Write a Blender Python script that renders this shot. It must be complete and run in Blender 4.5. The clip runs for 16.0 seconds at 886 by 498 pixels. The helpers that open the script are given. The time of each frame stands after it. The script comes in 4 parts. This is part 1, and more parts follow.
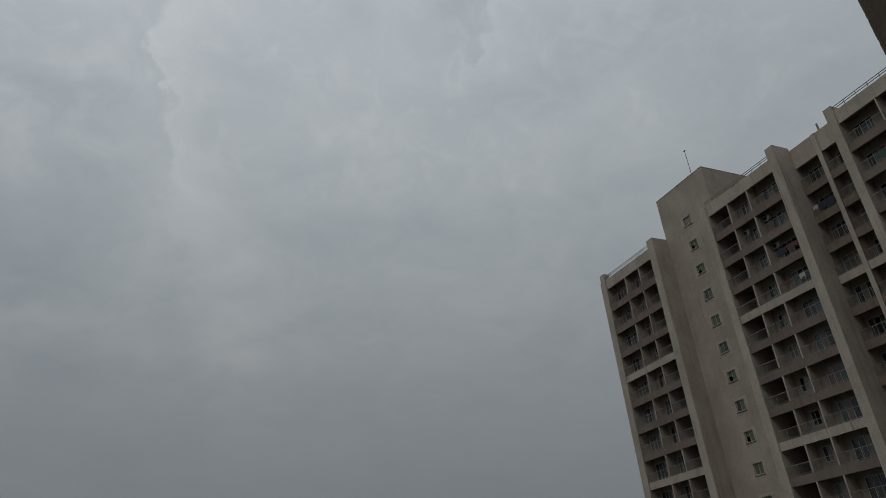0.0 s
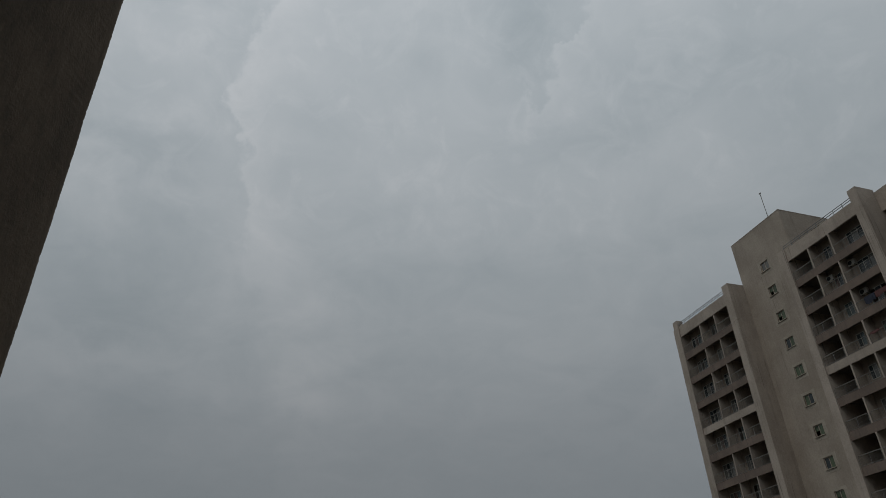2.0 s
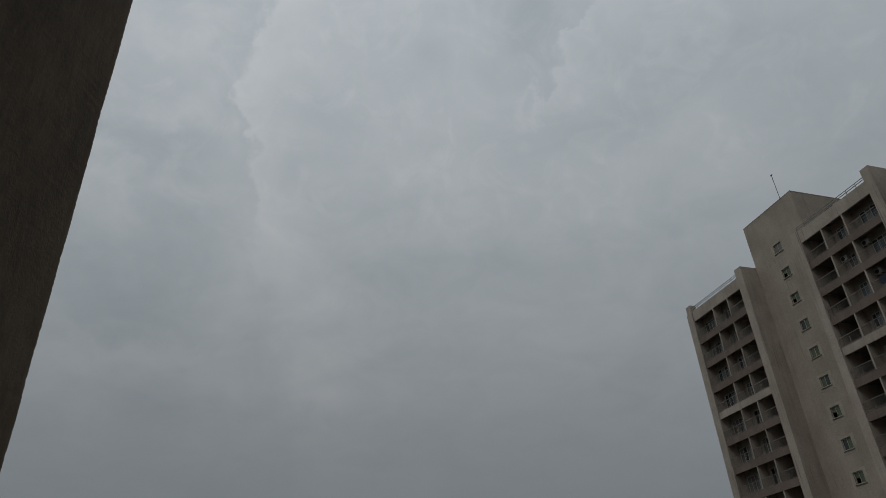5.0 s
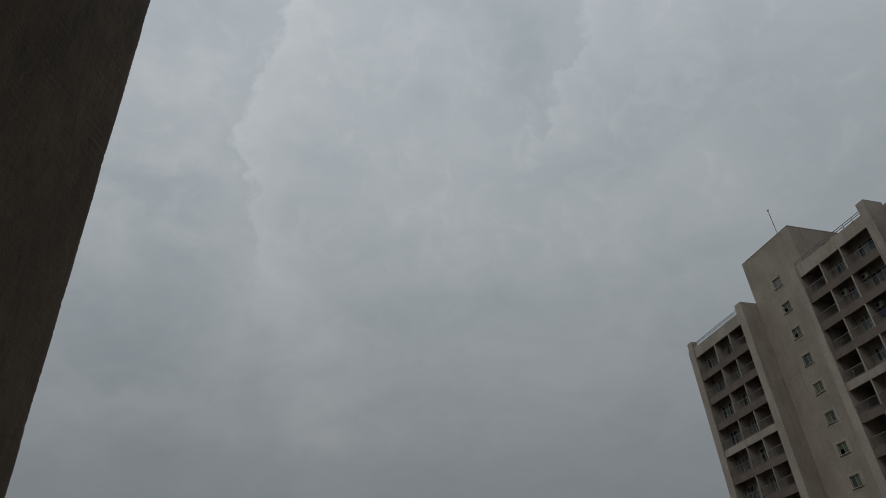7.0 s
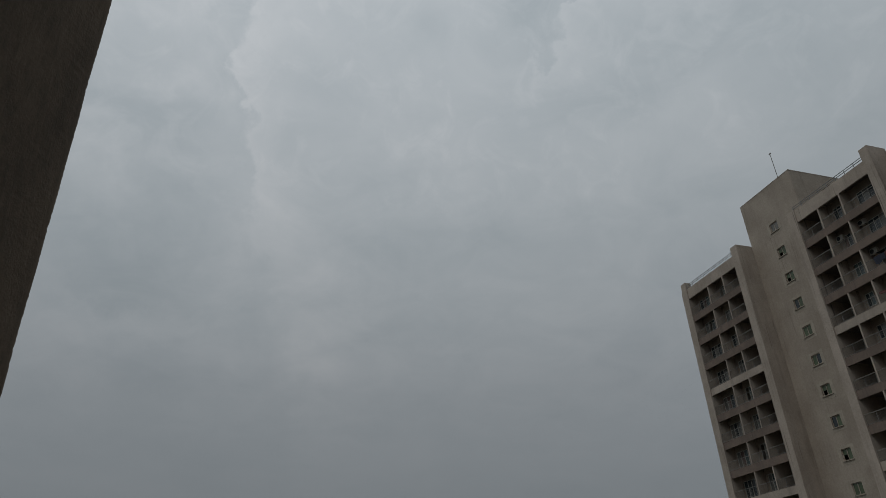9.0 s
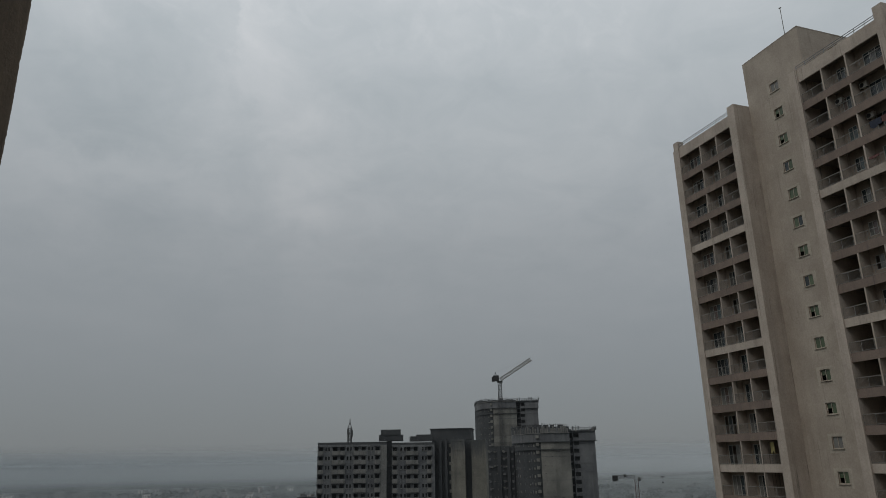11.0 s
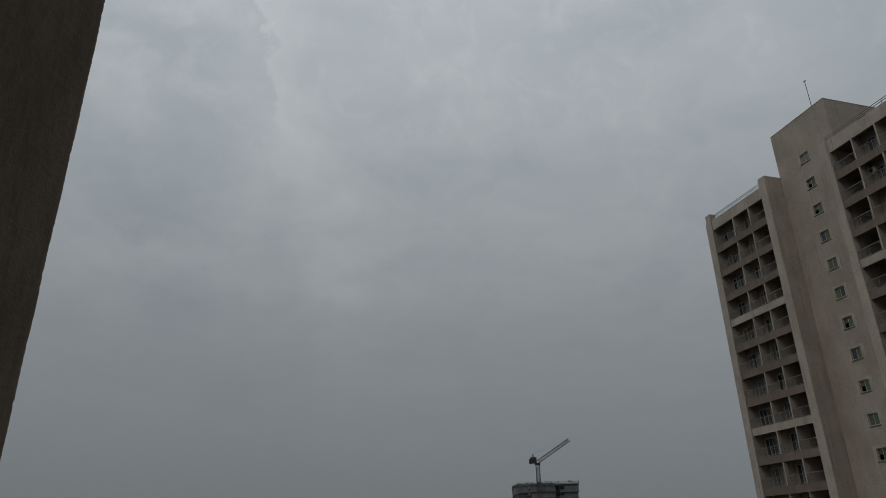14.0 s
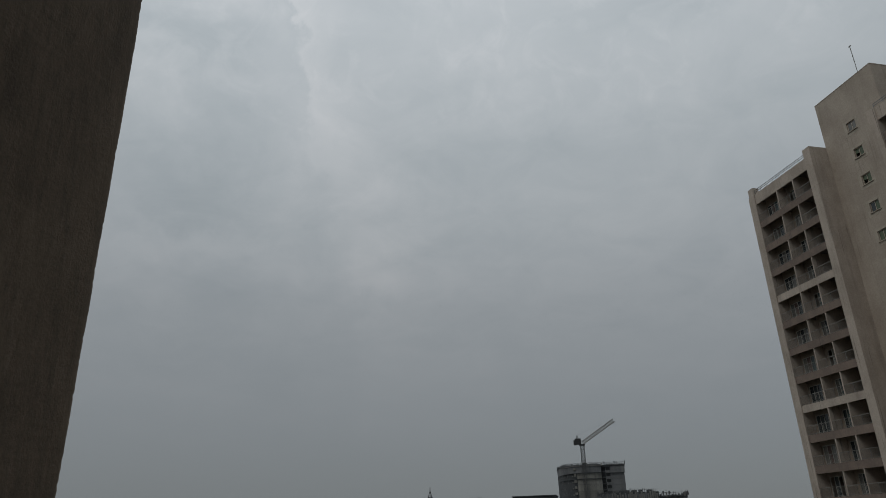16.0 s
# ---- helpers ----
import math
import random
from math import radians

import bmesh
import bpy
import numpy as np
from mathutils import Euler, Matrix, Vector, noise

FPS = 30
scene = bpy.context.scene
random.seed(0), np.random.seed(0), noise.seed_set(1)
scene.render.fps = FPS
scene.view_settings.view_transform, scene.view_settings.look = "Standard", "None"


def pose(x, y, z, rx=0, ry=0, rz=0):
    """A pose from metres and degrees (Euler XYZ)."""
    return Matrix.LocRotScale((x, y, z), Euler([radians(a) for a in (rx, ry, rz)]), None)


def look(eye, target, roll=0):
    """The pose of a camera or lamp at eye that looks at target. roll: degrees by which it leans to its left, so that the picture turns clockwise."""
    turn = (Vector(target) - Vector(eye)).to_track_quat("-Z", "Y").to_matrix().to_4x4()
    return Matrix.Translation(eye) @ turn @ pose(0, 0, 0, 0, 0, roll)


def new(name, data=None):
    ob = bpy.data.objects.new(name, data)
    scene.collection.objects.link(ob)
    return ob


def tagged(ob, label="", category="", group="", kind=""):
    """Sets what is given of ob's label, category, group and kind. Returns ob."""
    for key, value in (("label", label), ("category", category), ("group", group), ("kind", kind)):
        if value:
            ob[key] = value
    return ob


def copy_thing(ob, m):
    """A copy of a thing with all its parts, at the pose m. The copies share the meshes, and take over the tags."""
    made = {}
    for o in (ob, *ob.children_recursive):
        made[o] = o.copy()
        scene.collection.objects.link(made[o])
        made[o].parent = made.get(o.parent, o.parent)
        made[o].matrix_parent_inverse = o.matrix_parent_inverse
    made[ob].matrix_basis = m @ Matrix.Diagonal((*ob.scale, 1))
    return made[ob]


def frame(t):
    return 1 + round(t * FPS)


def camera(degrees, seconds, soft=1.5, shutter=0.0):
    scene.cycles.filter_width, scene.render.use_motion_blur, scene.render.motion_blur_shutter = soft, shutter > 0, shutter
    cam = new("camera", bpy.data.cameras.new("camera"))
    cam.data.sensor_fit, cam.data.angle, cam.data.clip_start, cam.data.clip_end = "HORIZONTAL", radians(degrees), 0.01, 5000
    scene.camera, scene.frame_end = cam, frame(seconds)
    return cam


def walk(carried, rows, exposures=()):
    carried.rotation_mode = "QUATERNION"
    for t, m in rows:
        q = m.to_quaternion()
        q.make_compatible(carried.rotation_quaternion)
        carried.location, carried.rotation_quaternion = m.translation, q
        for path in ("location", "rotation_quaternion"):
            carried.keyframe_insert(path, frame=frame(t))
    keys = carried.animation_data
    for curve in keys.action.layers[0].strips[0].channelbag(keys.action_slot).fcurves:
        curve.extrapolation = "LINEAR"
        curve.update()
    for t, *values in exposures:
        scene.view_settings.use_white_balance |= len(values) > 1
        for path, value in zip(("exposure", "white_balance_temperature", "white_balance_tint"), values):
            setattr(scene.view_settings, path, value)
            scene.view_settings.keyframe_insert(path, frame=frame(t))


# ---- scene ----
# ---- camera: held in an open loggia high above the ground, turned and tilted ----
EYE_Z = 50.0
cam = camera(65.26, 16.0, soft=0.65)
# seconds, sway to the right in metres, yaw, pitch, roll
TURNS = [
    (0.0, 0.030, 0.00, 28.18, -5.34), (0.5, 0.022, 5.49, 30.19, -3.23), (1.0, 0.008, 5.70, 31.71, -1.72),
    (1.5, 0.007, 4.97, 31.48, -2.43), (2.0, -0.002, 6.06, 32.30, -2.35), (2.5, -0.012, 9.70, 31.79, -2.68),
    (3.0, -0.017, 9.15, 31.47, -2.64), (3.5, -0.010, 7.32, 31.95, -2.98), (6.0, -0.021, 7.05, 31.40, -3.77),
    (6.5, -0.022, 6.50, 33.08, -5.14), (7.0, -0.023, 6.75, 34.82, -4.27), (7.5, -0.024, 5.09, 34.42, -0.58),
    (8.0, -0.015, 6.34, 33.80, -1.74), (10.5, 0.009, 7.12, 19.36, -3.34), (11.0, 0.011, 6.47, 17.17, -1.02),
    (11.5, 0.012, 0.95, 17.77, -2.04), (12.0, 0.013, 2.13, 17.47, -2.14), (12.5, 0.015, 8.40, 19.72, -1.25),
    (13.0, 0.001, 8.30, 27.93, -2.04), (13.5, 0.002, 8.25, 32.03, -2.44), (14.0, 0.008, 9.16, 23.66, -1.17),
    (14.5, 0.020, 10.74, 13.13, -1.59), (15.0, 0.015, 10.15, 15.28, -2.00), (15.5, 0.008, 10.55, 20.55, -1.58),
    (16.0, 0.002, 12.56, 22.46, -1.75),
]


def held(sway, yaw, pitch, roll):
    a, b = radians(yaw), radians(pitch)
    eye = Vector((sway, 0.0, EYE_Z))
    return look(eye, eye + Vector((-math.sin(a) * math.cos(b), math.cos(a) * math.cos(b), math.sin(b))), roll)


walk(cam, [(t, held(*row)) for t, *row in TURNS], exposures=[
    (0.0, 0.12, 6500, 10.0), (0.5, 0.06, 6500, 10.0), (7.5, 0.02, 6500, 10.0), (8.0, 0.06, 6500, 10.0), (10.5, 0.32, 6530, 10.2), (11.0, 0.58, 6570, 10.8),
    (11.5, 0.54, 6600, 11.0), (12.0, 0.62, 6600, 11.0), (12.5, 0.44, 6550, 10.5), (13.0, 0.24, 6520, 10.2), (13.5, 0.10, 6500, 10.0), (14.0, 0.18, 6520, 10.2),
    (14.5, 0.56, 6640, 11.3), (15.0, 0.70, 6640, 11.3), (15.5, 0.50, 6540, 10.5), (16.0, 0.40, 6540, 10.4)])

# ---- world: overcast evening sky over a hazy blue one, one soft sun behind the clouds ----
SUN_WAY = Vector((-0.50, -0.48, 0.95)).normalized()
world = bpy.data.worlds.new("overcast_sky")
scene.world = world
world.use_nodes = True


class Nodes:
    """A small hand for wiring node trees."""

    def __init__(self, tree):
        self.tree = tree
        tree.nodes.clear()

    def add(self, kind, ins=(), **props):
        node = self.tree.nodes.new(kind)
        for key, value in props.items():
            setattr(node, key, value)
        for key, value in dict(ins).items():
            if isinstance(value, bpy.types.NodeSocket):
                self.tree.links.new(value, node.inputs[key])
            else:
                node.inputs[key].default_value = value
        return node

    def math(self, op, a, b=0.0, c=0.0):
        return self.add("ShaderNodeMath", {0: a, 1: b, 2: c}, operation=op).outputs[0]

    def noise(self, vector, scale, detail=4.0, rough=0.55, distortion=0.0):
        return self.add("ShaderNodeTexNoise", {"Vector": vector, "Scale": scale, "Detail": detail, "Roughness": rough, "Distortion": distortion}).outputs[0]

    def ramp(self, fac, stops):
        node = self.add("ShaderNodeValToRGB", {0: fac})
        ramp = node.color_ramp
        while len(ramp.elements) < len(stops):
            ramp.elements.new(0.5)
        for e, (at, col) in zip(ramp.elements, stops):
            e.position, e.color = at, (*col, 1) if len(col) == 3 else col
        return node.outputs[0]

    def mix(self, fac, a, b, blend="MIX"):
        node = self.add("ShaderNodeMix", data_type="RGBA", blend_type=blend)
        for i, v in ((0, fac), (6, a), (7, b)):
            if isinstance(v, bpy.types.NodeSocket):
                self.tree.links.new(v, node.inputs[i])
            else:
                node.inputs[i].default_value = v if i == 0 else (*v, 1)
        return node.outputs[2]

    def scaled(self, vector, by):
        return self.add("ShaderNodeVectorMath", {0: vector, 1: by}, operation="MULTIPLY").outputs[0]


w = Nodes(world.node_tree)
way = w.add("ShaderNodeTexCoord").outputs["Generated"]
parts_xyz = w.add("ShaderNodeSeparateXYZ", {0: way})
up = w.math("MAXIMUM", parts_xyz.outputs["Z"], 0.0)
sky = w.add("ShaderNodeTexSky", sky_type="NISHITA", sun_disc=False, sun_elevation=math.asin(SUN_WAY.z),
            sun_rotation=math.atan2(SUN_WAY.x, SUN_WAY.y))
# the cloud deck, laid flat overhead so that it crowds together towards the horizon
deck = w.math("DIVIDE", 1.0, w.math("ADD", up, 0.22))
deck_vec = w.add("ShaderNodeVectorMath", {0: way, 3: deck}, operation="SCALE").outputs[0]
billow = w.noise(deck_vec, 2.2, 7.0, 0.55, 0.5)
tufts = w.noise(deck_vec, 6.0, 7.0, 0.58, 0.6)
tone = w.ramp(up, [(0.0, (0.118, 0.129, 0.136)), (0.08, (0.143, 0.155, 0.162)), (0.30, (0.2125, 0.229, 0.239)),
                   (0.55, (0.320, 0.347, 0.364)), (0.80, (0.385, 0.423, 0.448)), (1.0, (0.389, 0.428, 0.453))])
# bearing (to the left of straight ahead) and height in degrees, frayed like cloud edges
fray = w.add("ShaderNodeTexNoise", {"Vector": way, "Scale": 7.0, "Detail": 6.0, "Roughness": 0.6})
curl = w.add("ShaderNodeTexNoise", {"Vector": way, "Scale": 26.0, "Detail": 4.0, "Roughness": 0.6})
fray_xyz, curl_xyz = w.add("ShaderNodeSeparateXYZ", {0: fray.outputs["Color"]}), w.add("ShaderNodeSeparateXYZ", {0: curl.outputs["Color"]})


def frayed(angle, axis):
    bent = w.math("MULTIPLY_ADD", w.math("SUBTRACT", fray_xyz.outputs[axis], 0.5), 8.0, angle)
    return w.math("MULTIPLY_ADD", w.math("SUBTRACT", curl_xyz.outputs[axis], 0.5), 4.5, bent)


bearing = frayed(w.math("DEGREES", w.math("ARCTAN2", w.math("MULTIPLY", parts_xyz.outputs["X"], -1.0), parts_xyz.outputs["Y"])), "X")
height = frayed(w.math("DEGREES", w.math("ARCSINE", parts_xyz.outputs["Z"])), "Y")


def bank(at_bearing, at_height, wide, high, amount):
    """A soft cloud bank round a bearing and a height."""
    p = w.math("DIVIDE", w.math("SUBTRACT", bearing, at_bearing), wide)
    q = w.math("DIVIDE", w.math("SUBTRACT", height, at_height), high)
    r = w.math("ADD", w.math("MULTIPLY", p, p), w.math("MULTIPLY", q, q))
    return w.math("MULTIPLY", w.math("EXPONENT", w.math("MULTIPLY", r, -1.0)), amount)


def edge(distance, sharp, slow, amount):
    """A billow's rim: bright at once where distance turns positive, dying away slowly behind."""
    rise = w.add("ShaderNodeMapRange", {"Value": distance, "From Min": -sharp, "From Max": sharp}, interpolation_type="SMOOTHSTEP").outputs[0]
    fall = w.math("EXPONENT", w.math("DIVIDE", w.math("MAXIMUM", distance, 0.0), -slow))
    return w.math("MULTIPLY", w.math("MULTIPLY", rise, fall), amount)


def rim_line(stops, low, high, widest):
    """The bearing of a cloud's edge at each height, from (height, bearing) pairs between low and high."""
    f = w.add("ShaderNodeMapRange", {"Value": height, "From Min": low, "From Max": high}).outputs[0]
    line = w.ramp(f, [((h - low) / (high - low), (b / widest,) * 3) for h, b in stops])
    return w.math("MULTIPLY", line, widest)


high_up = w.add("ShaderNodeMapRange", {"Value": height, "From Min": 27.0, "From Max": 38.0}, interpolation_type="SMOOTHSTEP").outputs[0]
very_high = w.add("ShaderNodeMapRange", {"Value": height, "From Min": 40.0, "From Max": 44.0}, interpolation_type="SMOOTHSTEP").outputs[0]
rim_at = rim_line([(18, 18.5), (25.7, 22.8), (30, 25.3), (36, 26.8), (39.5, 26.6), (42.9, 29.6), (45.1, 28.0), (49, 26.9), (54, 24.0), (60, 20.0)], 18.0, 60.0, 40.0)
far_rim_at = w.math("MULTIPLY", rim_line([(40, 1.0), (42.5, 3.4), (44.4, 6.6), (46.2, 8.0), (47.8, 13.0), (51.5, 12.6), (56, 18.0)], 40.0, 60.0, 40.0), -1.0)
past = w.math("SUBTRACT", rim_at, bearing)
rim = w.math("MULTIPLY", edge(past, 0.7, 5.0, 0.14), high_up)
rim = w.math("ADD", rim, w.math("MULTIPLY", edge(past, 2.5, 7.0, 0.10), w.math("SUBTRACT", 1.0, high_up)))
# the hollow of bluer air that lies along the billow's outer side
rim = w.math("ADD", rim, w.math("MULTIPLY", edge(w.math("MULTIPLY", past, -1.0), 0.8, 3.5, -0.025), high_up))
rim_two = w.math("MULTIPLY", edge(w.math("SUBTRACT", far_rim_at, bearing), 0.8, 10.0, 0.12), very_high)
lump = w.math("ADD", w.math("MULTIPLY", w.math("SUBTRACT", billow, 0.5), 0.26), w.math("MULTIPLY", w.math("SUBTRACT", tufts, 0.5), 0.26))
wisps = w.noise(way, 17.0, 7.0, 0.62, 0.9)
puffs = w.math("MULTIPLY", w.math("MULTIPLY", w.ramp(wisps, [(0.50, (0, 0, 0)), (0.68, (1, 1, 1))]), high_up), 0.065)
for term in (puffs, rim, rim_two, bank(20, 52, 24, 16, 0.08), bank(33, 33, 4.0, 7.0, -0.03), bank(29.5, 37, 3.0, 3.5, 0.045), bank(31.5, 43, 1.6, 1.4, 0.05), bank(36, 26, 6, 3.5, -0.09), bank(-4.5, 49, 3.0, 4.5, -0.10),
             bank(33, 21.3, 7, 1.8, 0.09), bank(19, 20.8, 4.5, 2.6, 0.11), bank(25, 29, 4.5, 5, 0.06), bank(33, 49, 2.6, 1.8, 0.09), bank(37, 45.5, 3.0, 1.8, 0.08), bank(33, 40.5, 2.4, 1.6, 0.08), bank(38.5, 34.5, 4, 1.8, 0.06), bank(-20, 47, 5, 3, 0.06), bank(-14, 36, 6, 2.2, 0.05), bank(9, 31, 9, 4, -0.06),
             bank(17, 26, 4, 2.5, 0.05), bank(41, 46, 4, 6, 0.06), bank(-20, 45, 14, 10, -0.05), bank(30, 13, 12, 3, -0.03), bank(5, 24, 8, 4, -0.02)):
    lump = w.math("ADD", lump, term)
fade = w.add("ShaderNodeMapRange", {"Value": up, "From Min": 0.10, "From Max": 0.42, "To Min": 0.08, "To Max": 1.0}).outputs[0]
gain = w.math("ADD", w.math("MULTIPLY", lump, fade), 1.0)
tint = w.ramp(w.math("MULTIPLY_ADD", w.math("MULTIPLY", lump, fade), 2.2, 0.5), [(0.0, (0.945, 1.000, 1.020)), (0.5, (0.99, 1.0, 1.003)), (1.0, (1.035, 1.0, 0.985))])
grey = w.add("ShaderNodeVectorMath", {0: w.mix(1.0, tone, tint, "MULTIPLY"), 3: gain}, operation="SCALE").outputs[0]
blue = w.add("ShaderNodeBackground", {"Color": sky.outputs[0], "Strength": 0.05})
cloud = w.add("ShaderNodeBackground", {"Color": grey, "Strength": 1.0})
both = w.add("ShaderNodeMixShader", {0: 0.94, 1: blue.outputs[0], 2: cloud.outputs[0]})
w.add("ShaderNodeOutputWorld", {"Surface": both.outputs[0]})

sun_data = bpy.data.lights.new("sun", "SUN")
sun_data.energy, sun_data.angle, sun_data.color = 0.35, radians(25), (1.0, 0.95, 0.88)
sun = new("sun", sun_data)
sun.matrix_world = look(SUN_WAY * 200, (0, 0, 0))


# ---- materials ----
def plaster(name, colour, second, scale=0.6, rough=0.9, streak=0.25, dirt=(0.10, 0.085, 0.07), bump=0.25, grain=6.0, mould=None, drips=0.0, vary=0.10):
    """Painted or bare render: blotches, rain streaks that run down, fine grain and relief."""
    m = bpy.data.materials.new(name)
    m.use_nodes = True
    n = Nodes(m.node_tree)
    pos = n.add("ShaderNodeNewGeometry").outputs["Position"]
    blotch = n.noise(pos, scale, 6.0, 0.6)
    fine = n.noise(pos, grain, 5.0, 0.6)
    runs = n.noise(n.scaled(pos, (1.0, 1.0, 0.06)), scale * 4.5, 5.0, 0.62)
    rnd = n.add("ShaderNodeObjectInfo").outputs["Random"]
    c = n.mix(n.ramp(blotch, [(0.38, (0, 0, 0)), (0.62, (1, 1, 1))]), colour, second)
    c = n.mix(n.math("MULTIPLY", n.ramp(runs, [(0.50, (0, 0, 0)), (0.74, (1, 1, 1))]), streak), c, dirt)
    if drips:
        # narrow dark runs left by rain from ledges and pipes, here and there
        thin = n.noise(n.scaled(pos, (1.0, 1.0, 0.025)), 5.5, 3.0, 0.5)
        where = n.noise(n.scaled(pos, (1.0, 1.0, 0.5)), 0.45, 3.0, 0.6)
        d = n.math("MULTIPLY", n.ramp(thin, [(0.60, (0, 0, 0)), (0.70, (1, 1, 1))]), n.ramp(where, [(0.46, (0, 0, 0)), (0.60, (1, 1, 1))]))
        c = n.mix(n.math("MULTIPLY", d, drips), c, (0.055, 0.05, 0.045))
        # hairline cracks and scuffed repairs
        crack = n.add("ShaderNodeTexVoronoi", {"Vector": n.add("ShaderNodeVectorMath", {0: pos, 1: n.add("ShaderNodeTexNoise", {"Vector": pos, "Scale": 1.2, "Detail": 3.0}).outputs["Color"]}, operation="ADD").outputs[0], "Scale": 0.22}, feature="DISTANCE_TO_EDGE").outputs["Distance"]
        line = n.math("MULTIPLY", n.ramp(crack, [(0.0, (1, 1, 1)), (0.007, (0, 0, 0))]), n.ramp(where, [(0.50, (0, 0, 0)), (0.58, (1, 1, 1))]))
        c = n.mix(n.math("MULTIPLY", line, 0.22), c, (0.07, 0.06, 0.05))
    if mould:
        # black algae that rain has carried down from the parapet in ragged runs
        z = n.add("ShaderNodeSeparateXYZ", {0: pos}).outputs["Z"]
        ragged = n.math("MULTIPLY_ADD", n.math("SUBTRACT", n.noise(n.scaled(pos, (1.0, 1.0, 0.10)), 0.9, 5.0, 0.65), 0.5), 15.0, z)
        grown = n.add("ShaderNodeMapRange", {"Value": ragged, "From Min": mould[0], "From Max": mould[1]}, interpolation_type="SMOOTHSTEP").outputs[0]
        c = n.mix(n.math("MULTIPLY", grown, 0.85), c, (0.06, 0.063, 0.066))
    k = n.math("ADD", n.math("MULTIPLY", n.math("SUBTRACT", fine, 0.5), 0.50), n.math("ADD", 1.0 - vary / 2, n.math("MULTIPLY", rnd, vary)))
    c = n.add("ShaderNodeVectorMath", {0: c, 3: k}, operation="SCALE").outputs[0]
    b = n.add("ShaderNodeBump", {"Strength": bump, "Distance": 0.02, "Height": fine}).outputs[0]
    s = n.add("ShaderNodeBsdfPrincipled", {"Base Color": c, "Roughness": rough, "Normal": b})
    n.add("ShaderNodeOutputMaterial", {"Surface": s.outputs[0]})
    return m


def simple(name, colour, rough=0.6, metal=0.0, vary=0.2, scale=6.0, glow=None):
    m = bpy.data.materials.new(name)
    m.use_nodes = True
    n = Nodes(m.node_tree)
    pos = n.add("ShaderNodeNewGeometry").outputs["Position"]
    rnd = n.add("ShaderNodeObjectInfo").outputs["Random"]
    f = n.math("ADD", n.math("MULTIPLY", n.math("SUBTRACT", n.noise(pos, scale, 4.0), 0.5), vary * 2), n.math("ADD", 1.0 - vary / 2, n.math("MULTIPLY", rnd, vary)))
    c = n.add("ShaderNodeVectorMath", {0: (*colour,), 3: f}, operation="SCALE").outputs[0]
    ins = {"Base Color": c, "Roughness": rough, "Metallic": metal}
    if glow:
        ins["Emission Color"], ins["Emission Strength"] = (*colour, 1), glow
    s = n.add("ShaderNodeBsdfPrincipled", ins)
    n.add("ShaderNodeOutputMaterial", {"Surface": s.outputs[0]})
    return m


M_CREAM = plaster("cream_paint", (0.468, 0.400, 0.338), (0.379, 0.320, 0.266), 0.35, streak=0.26, drips=0.6)
M_TAUPE = plaster("taupe_paint", (0.222, 0.168, 0.136), (0.175, 0.134, 0.109), 0.5, streak=0.35, drips=0.5)
M_STAIR = plaster("stone_paint", (0.419, 0.360, 0.299), (0.340, 0.288, 0.235), 0.30, streak=0.13, drips=0.3)
M_PATCH = plaster("repair_plaster", (0.448, 0.395, 0.324), (0.374, 0.325, 0.266), 0.8, streak=0.2)
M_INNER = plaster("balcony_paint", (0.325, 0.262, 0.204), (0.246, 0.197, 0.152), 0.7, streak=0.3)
# slab paint kept dark, so the shade under the balconies sits in the colour
M_SOFFIT = plaster("shaded_soffit_paint", (0.20, 0.172, 0.148), (0.16, 0.138, 0.12), 0.7, streak=0.0)


def smeared_plaster():
    """Hand-smeared brown cement plaster: trowel streaks, damp smudges, pits."""
    m = bpy.data.materials.new("smeared_brown_plaster")
    m.use_nodes = True
    n = Nodes(m.node_tree)
    pos = n.add("ShaderNodeNewGeometry").outputs["Position"]
    streaks = n.noise(n.scaled(pos, (1.0, 1.0, 0.20)), 72.0, 6.0, 0.72)
    smudge = n.noise(n.scaled(pos, (1.0, 1.0, 0.5)), 7.0, 5.0, 0.6)
    pits = n.noise(pos, 190.0, 4.0, 0.6)
    c = n.mix(n.ramp(smudge, [(0.36, (0, 0, 0)), (0.66, (1, 1, 1))]), (0.285, 0.215, 0.155), (0.20, 0.152, 0.112))
    c = n.mix(n.math("MULTIPLY", n.ramp(streaks, [(0.48, (0, 0, 0)), (0.72, (1, 1, 1))]), 0.5), c, (0.12, 0.088, 0.068))
    c = n.mix(n.math("MULTIPLY", n.ramp(streaks, [(0.26, (1, 1, 1)), (0.42, (0, 0, 0))]), 0.42), c, (0.40, 0.305, 0.23))
    k = n.math("MULTIPLY_ADD", n.math("SUBTRACT", pits, 0.5), 0.5, 1.0)
    c = n.add("ShaderNodeVectorMath", {0: c, 3: k}, operation="SCALE").outputs[0]
    relief = n.math("ADD", n.math("MULTIPLY", streaks, 0.7), n.math("MULTIPLY", pits, 0.5))
    b = n.add("ShaderNodeBump", {"Strength": 0.4, "Distance": 0.006, "Height": relief}).outputs[0]
    s = n.add("ShaderNodeBsdfPrincipled", {"Base Color": c, "Roughness": 0.92, "Normal": b})
    n.add("ShaderNodeOutputMaterial", {"Surface": s.outputs[0]})
    return m


